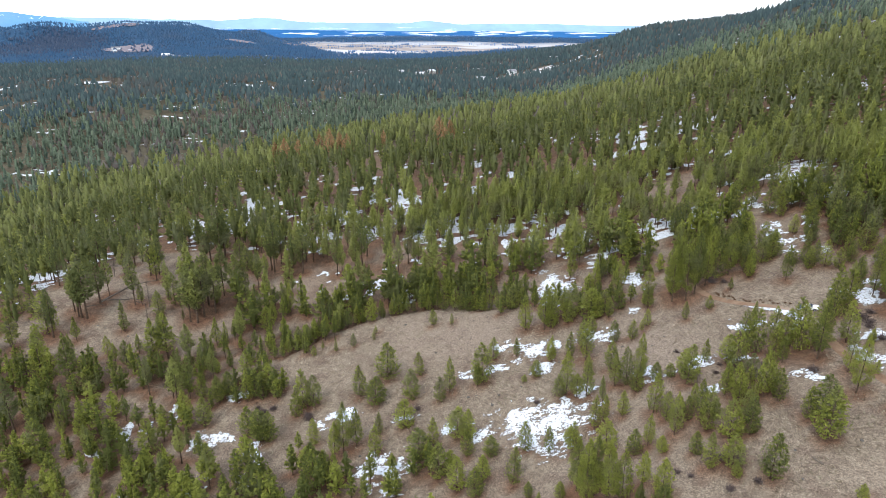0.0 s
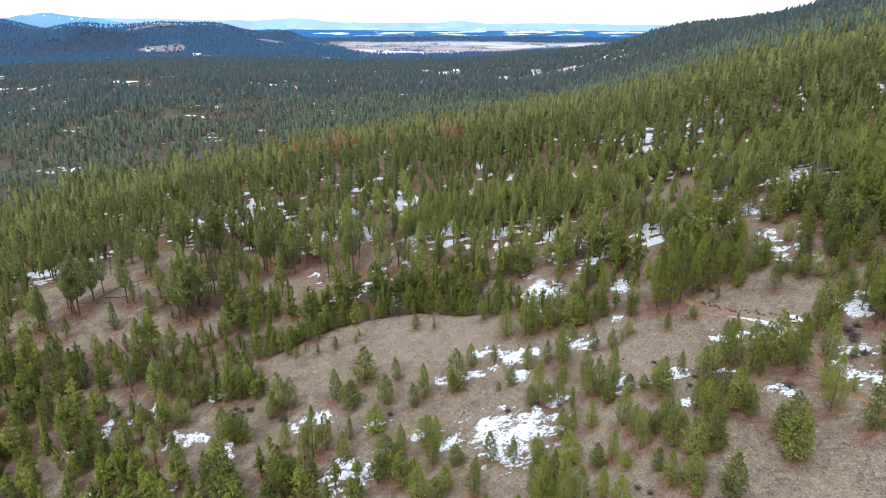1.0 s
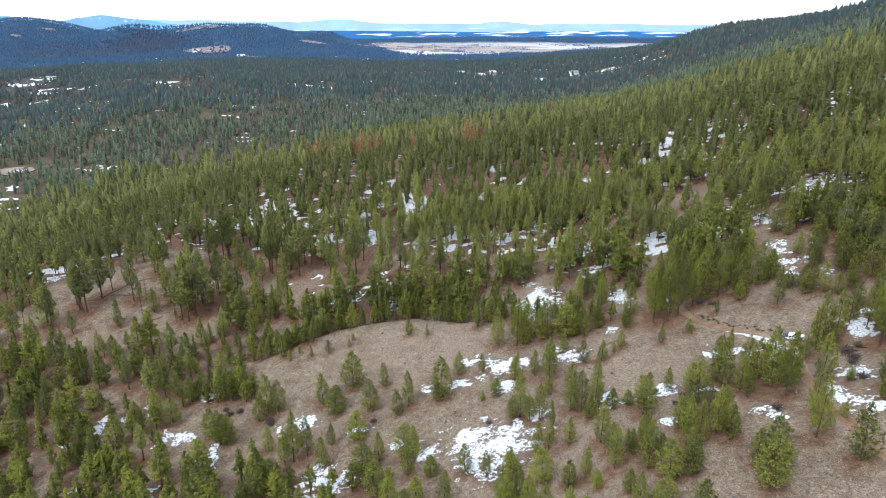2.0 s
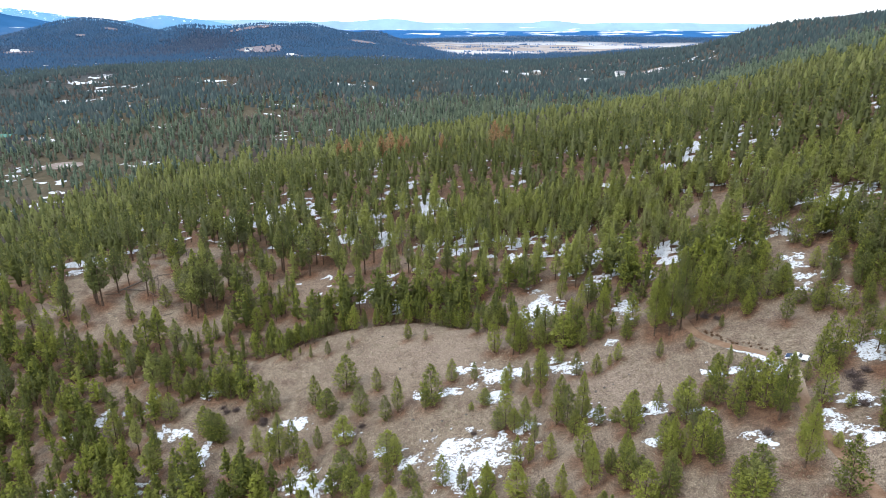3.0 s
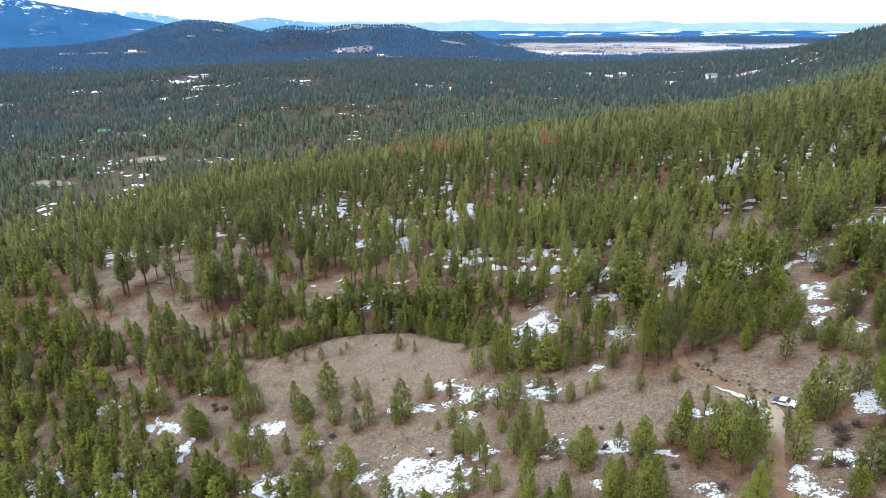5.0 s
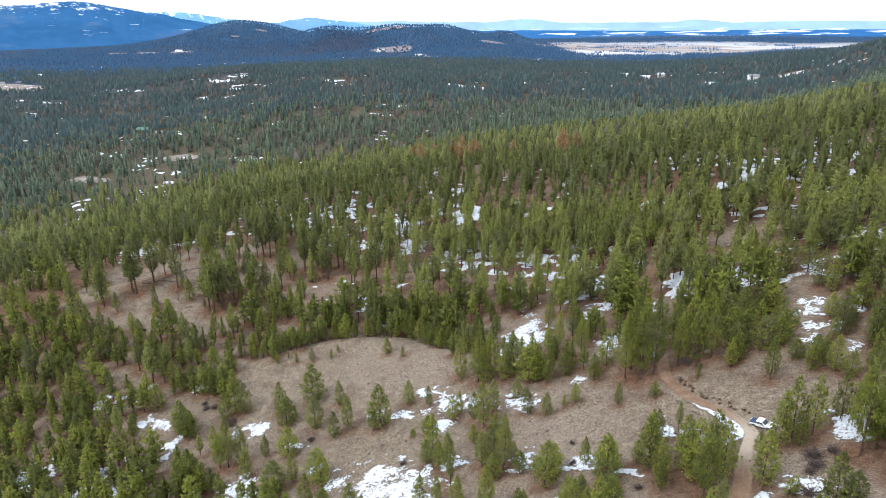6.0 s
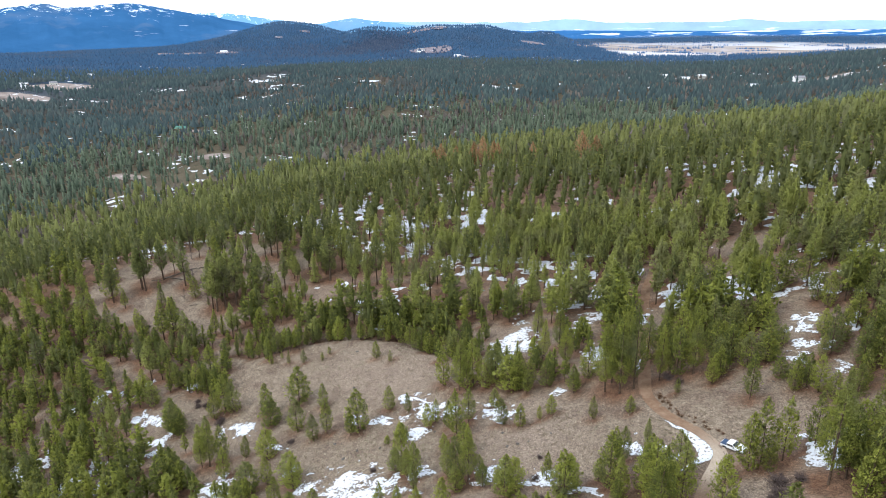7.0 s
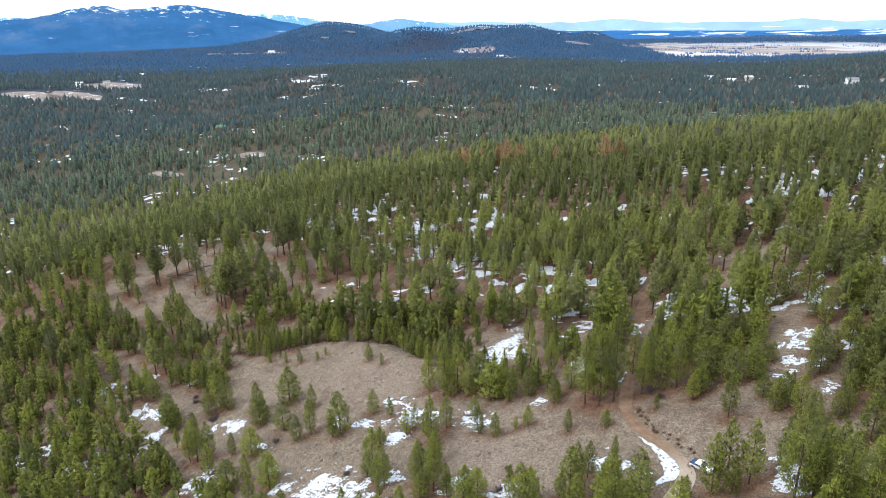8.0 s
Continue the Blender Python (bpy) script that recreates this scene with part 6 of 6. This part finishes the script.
for hx, hy, ht, hl, hd, hh, hw, hr, htxt, hn in [
    (-1085, 2245, 20, 28, 14, 6, 2, 0, "long white barn in a brown farm clearing", "barn"),
    (-1062, 2180, 80, 18, 11, 5, 0, 2, "pale farmhouse with snow on its roof", "house"),
    (-830, 2020, 10, 22, 12, 5, 0, 2, "farm shed with a snowy roof by the clearing", "house"),
    (-1880, 2060, 25, 26, 13, 6, 2, 2, "white barn at the edge of a long field", "barn"),
    (-1290, 880, 15, 16, 10, 5, 2, 2, "white house with snowy roof among valley trees", "house"),
    (-1320, 965, 70, 14, 9, 5, 0, 0, "pale house beside a tan valley field", "house"),
    (-1330, 905, 40, 18, 10, 5, 1, 2, "brown house with snowy roof beside a field", "house"),
    (-1420, 1130, 0, 20, 11, 6, 2, 2, "white house with snowy roof among valley trees", "house"),
    (-612, 668, 15, 15, 9, 4, 1, 1, "brown house with green metal roof in a clearing", "house"),
] + [
    (70, 1170, 10, 16, 9, 5, 2, 2, "white house with snowy roof among valley trees", "house"),
    (30, 1160, 60, 14, 9, 4, 1, 2, "brown house with snowy roof among trees", "house"),
    (-40, 1260, 20, 17, 10, 5, 0, 2, "pale house with snowy roof among valley trees", "house"),
    (-80, 1300, 0, 15, 9, 5, 2, 2, "white house with snowy roof among valley trees", "house"),
    (135, 1275, 30, 18, 10, 5, 2, 0, "white house with grey roof on the lower slope", "house"),
    (-20, 1330, 50, 16, 9, 5, 0, 2, "pale house with snowy roof among valley trees", "house"),
]:
    house(hx, hy, ht, hl, hd, hh, hw, hr, htxt, hn)


# ---- tree rows on the plain ----
def plain_rows():
    rng = np.random.default_rng(15)
    pts = []
    for _ in range(90):
        d, a = rng.uniform(2400, 4000), radians(rng.uniform(-12, 15))
        cx, cy = 50 - d * math.sin(a), 20 + d * math.cos(a)
        n, ln = rng.integers(10, 34), rng.uniform(30, 220) * d / 3000
        t = rng.uniform(-0.5, 0.5, n)
        pts += [(cx + ln * q, cy + ln * 0.12 * q + rng.normal(0, 4)) for q in t]
    for _ in range(2600):
        d, a = rng.uniform(4020, 4560), radians(rng.uniform(-14, 26))
        pts.append((50 - d * math.sin(a), 20 + d * math.cos(a)))
    p = np.array(pts)
    spots = np.column_stack([p, land(p[:, 0], p[:, 1])])
    woods("plain_tree_rows", spots, rng.uniform(6, 10, len(p)), rng.normal(0, 0.1, len(p)), [PLAIN_NEEDLES, BARK], ("young", "fir"), 8, 7.5, 0, "tree rows between pale fields on the plain, tinted blue for haze", 9)


plain_rows()


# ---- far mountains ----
def mountain_material(name, hazed_slope, haze, glow, snowline=None, strips=None):
    """Far slopes with blue air painted into the base colour and as an even glow, snow above snowline, pale strips of
    fields between two heights.
    """
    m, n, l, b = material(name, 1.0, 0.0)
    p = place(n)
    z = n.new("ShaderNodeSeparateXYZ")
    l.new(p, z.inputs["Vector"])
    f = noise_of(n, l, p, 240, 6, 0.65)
    col = ramp(n, l, f, [(0.32, tuple(c * 0.7 for c in hazed_slope)), (0.68, tuple(c * 1.35 for c in hazed_slope))])
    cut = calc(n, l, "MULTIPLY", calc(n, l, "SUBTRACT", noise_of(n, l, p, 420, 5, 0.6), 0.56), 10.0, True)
    col = mix(n, l, calc(n, l, "MULTIPLY", cut, 0.55), col, tuple(0.5 * c + 0.06 for c in hazed_slope))
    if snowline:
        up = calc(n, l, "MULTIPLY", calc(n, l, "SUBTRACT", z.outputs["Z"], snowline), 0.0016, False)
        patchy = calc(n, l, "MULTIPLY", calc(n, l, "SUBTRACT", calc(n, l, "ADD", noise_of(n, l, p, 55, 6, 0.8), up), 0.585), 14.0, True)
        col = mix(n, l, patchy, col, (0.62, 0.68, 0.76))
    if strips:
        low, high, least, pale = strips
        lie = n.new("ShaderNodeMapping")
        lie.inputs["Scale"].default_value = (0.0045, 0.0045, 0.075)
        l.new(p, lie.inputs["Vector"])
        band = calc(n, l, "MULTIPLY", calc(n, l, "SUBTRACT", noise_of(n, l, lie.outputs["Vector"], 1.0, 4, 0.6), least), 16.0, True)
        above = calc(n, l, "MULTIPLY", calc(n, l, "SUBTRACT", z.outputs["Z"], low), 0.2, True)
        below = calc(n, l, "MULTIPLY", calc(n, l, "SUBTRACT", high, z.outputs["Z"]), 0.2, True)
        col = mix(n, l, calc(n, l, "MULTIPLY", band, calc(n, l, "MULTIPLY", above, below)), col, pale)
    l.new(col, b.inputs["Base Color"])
    # No lamp: an even glow stands in for the hazy air before the slopes.
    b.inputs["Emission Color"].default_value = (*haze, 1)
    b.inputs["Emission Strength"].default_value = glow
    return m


def ridge(name, skyline, dist, foot, deep, mat, label, seed, crag):
    """A far range: skyline as pairs of bearing (degrees left of north) and rise (degrees above level)."""
    bear = np.array([s[0] for s in skyline], float)
    rise = np.array([s[1] for s in skyline], float)
    az = np.arange(bear.min(), bear.max(), 0.12)
    el = np.interp(az, bear, rise)
    el = np.convolve(np.pad(el, 5, mode="edge"), np.ones(11) / 11, "valid")
    rows = 16
    v = []
    for j in range(rows):
        t = j / (rows - 1)
        d = dist - deep * t
        x, y = 50 - d * np.sin(np.radians(az)), 20 + d * np.cos(np.radians(az))
        top = 122 + dist * np.tan(np.radians(el)) + crag * (rough(az * 60, az * 0 + seed, 70, seed, 4) - 0.5)
        z = foot + (top - foot) * (1 - t) ** 1.15 + crag * 1.6 * t * (1 - t) * 4 * (rough(az * 60, t * 90 + 0 * az, 40, seed + 5, 4) - 0.5)
        v.append(np.stack([x, y, z], 1))
    n = len(az)
    f = [(j * n + i, j * n + i + 1, (j + 1) * n + i + 1, (j + 1) * n + i) for j in range(rows - 1) for i in range(n - 1)]
    me = mesh_of(name, np.vstack(v), f, [mat])
    me.polygons.foreach_set("use_smooth", np.ones(len(f), bool))
    return tagged(new(name, me), label, "mountains", kind="structure")


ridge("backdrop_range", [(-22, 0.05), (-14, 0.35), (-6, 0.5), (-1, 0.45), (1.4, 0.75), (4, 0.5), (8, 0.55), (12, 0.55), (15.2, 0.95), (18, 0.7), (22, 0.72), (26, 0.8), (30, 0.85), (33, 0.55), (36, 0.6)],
      4880, 70, 260, mountain_material("hazed_pale_range", (0.09, 0.14, 0.20), (0.42, 0.66, 0.92), 0.36, None, (100, 140, 0.62, (0.46, 0.54, 0.62))), "pale mountain range on the horizon, blued by painted haze", 3, 10)
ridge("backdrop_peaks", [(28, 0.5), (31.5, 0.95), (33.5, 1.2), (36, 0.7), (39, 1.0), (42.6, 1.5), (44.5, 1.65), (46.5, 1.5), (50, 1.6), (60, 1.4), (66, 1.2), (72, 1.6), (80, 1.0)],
      4820, 60, 280, mountain_material("hazed_snowy_peaks", (0.07, 0.15, 0.25), (0.22, 0.50, 0.85), 0.27, 190), "snow-streaked mountains far away, blued by painted haze", 5, 16)
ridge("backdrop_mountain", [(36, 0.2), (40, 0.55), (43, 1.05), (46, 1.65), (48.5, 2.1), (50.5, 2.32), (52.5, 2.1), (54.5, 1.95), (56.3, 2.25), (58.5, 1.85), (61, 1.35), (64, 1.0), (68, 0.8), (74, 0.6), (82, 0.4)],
      4480, 40, 900, mountain_material("hazed_forest_mountain", (0.016, 0.042, 0.085), (0.035, 0.19, 0.50), 0.30, 235, (110, 185, 0.66, (0.42, 0.44, 0.50))), "big forested mountain with patchy snow, blued by painted haze", 8, 20)
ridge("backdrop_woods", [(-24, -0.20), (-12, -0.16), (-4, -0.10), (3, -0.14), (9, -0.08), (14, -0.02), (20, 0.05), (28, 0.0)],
      4560, 58, 420, mountain_material("hazy_blue_woods", (0.016, 0.042, 0.085), (0.035, 0.21, 0.60), 0.36, None, (80, 140, 0.53, (0.56, 0.60, 0.68))), "wooded plain below the far range, blued by painted haze", 11, 3)


# ---- tufts of dry grass on the open slope ----
def grass_tufts():
    rng = np.random.default_rng(23)
    n = 60000
    x, y = rng.uniform(-70, 116, n), rng.uniform(84, 204, n)
    ok = (in_list(x, y, BARE, 1.25) > rng.uniform(0.1, 0.9, n)) & (track_near(x, y)[0] > 2.6) & (rough(x, y, 5, 88) > 0.36)
    x, y = x[ok][:11000], y[ok][:11000]
    n = len(x)
    z = ground_z(x, y)
    size = rng.uniform(0.12, 0.34, n)
    V, T = [], []
    for _ in range(4):
        a, lean = rng.uniform(0, 6.283, n), rng.uniform(1.0, 2.4, n)
        q = np.stack([x + rng.normal(0, 0.10, n), y + rng.normal(0, 0.10, n), z - 0.02], 1)
        side = np.stack([-np.sin(a), np.cos(a), 0 * a], 1) * (size * 0.42)[:, None]
        tip = q + np.stack([np.cos(a) * size * lean, np.sin(a) * size * lean, size * 0.55], 1)
        V.append(np.stack([q - side, q + side, tip], 1))
    V = np.stack(V, 1).reshape(-1, 3)
    tone = np.repeat(rng.normal(0.5, 0.2, n), 12)
    ob = new("grass_tufts", mesh_of("grass_tufts", V, np.arange(len(V)).reshape(-1, 3), [STRAW], None, tone, np.tile([0, 0, 1.0], (len(V), 1))))
    tagged(ob, "dry straw-coloured grass tufts on the open slope", "grass", kind="stuff")


STRAW = needle_material("dry_straw", (0.170, 0.130, 0.092), (0.300, 0.245, 0.180), (0.430, 0.370, 0.280))
grass_tufts()
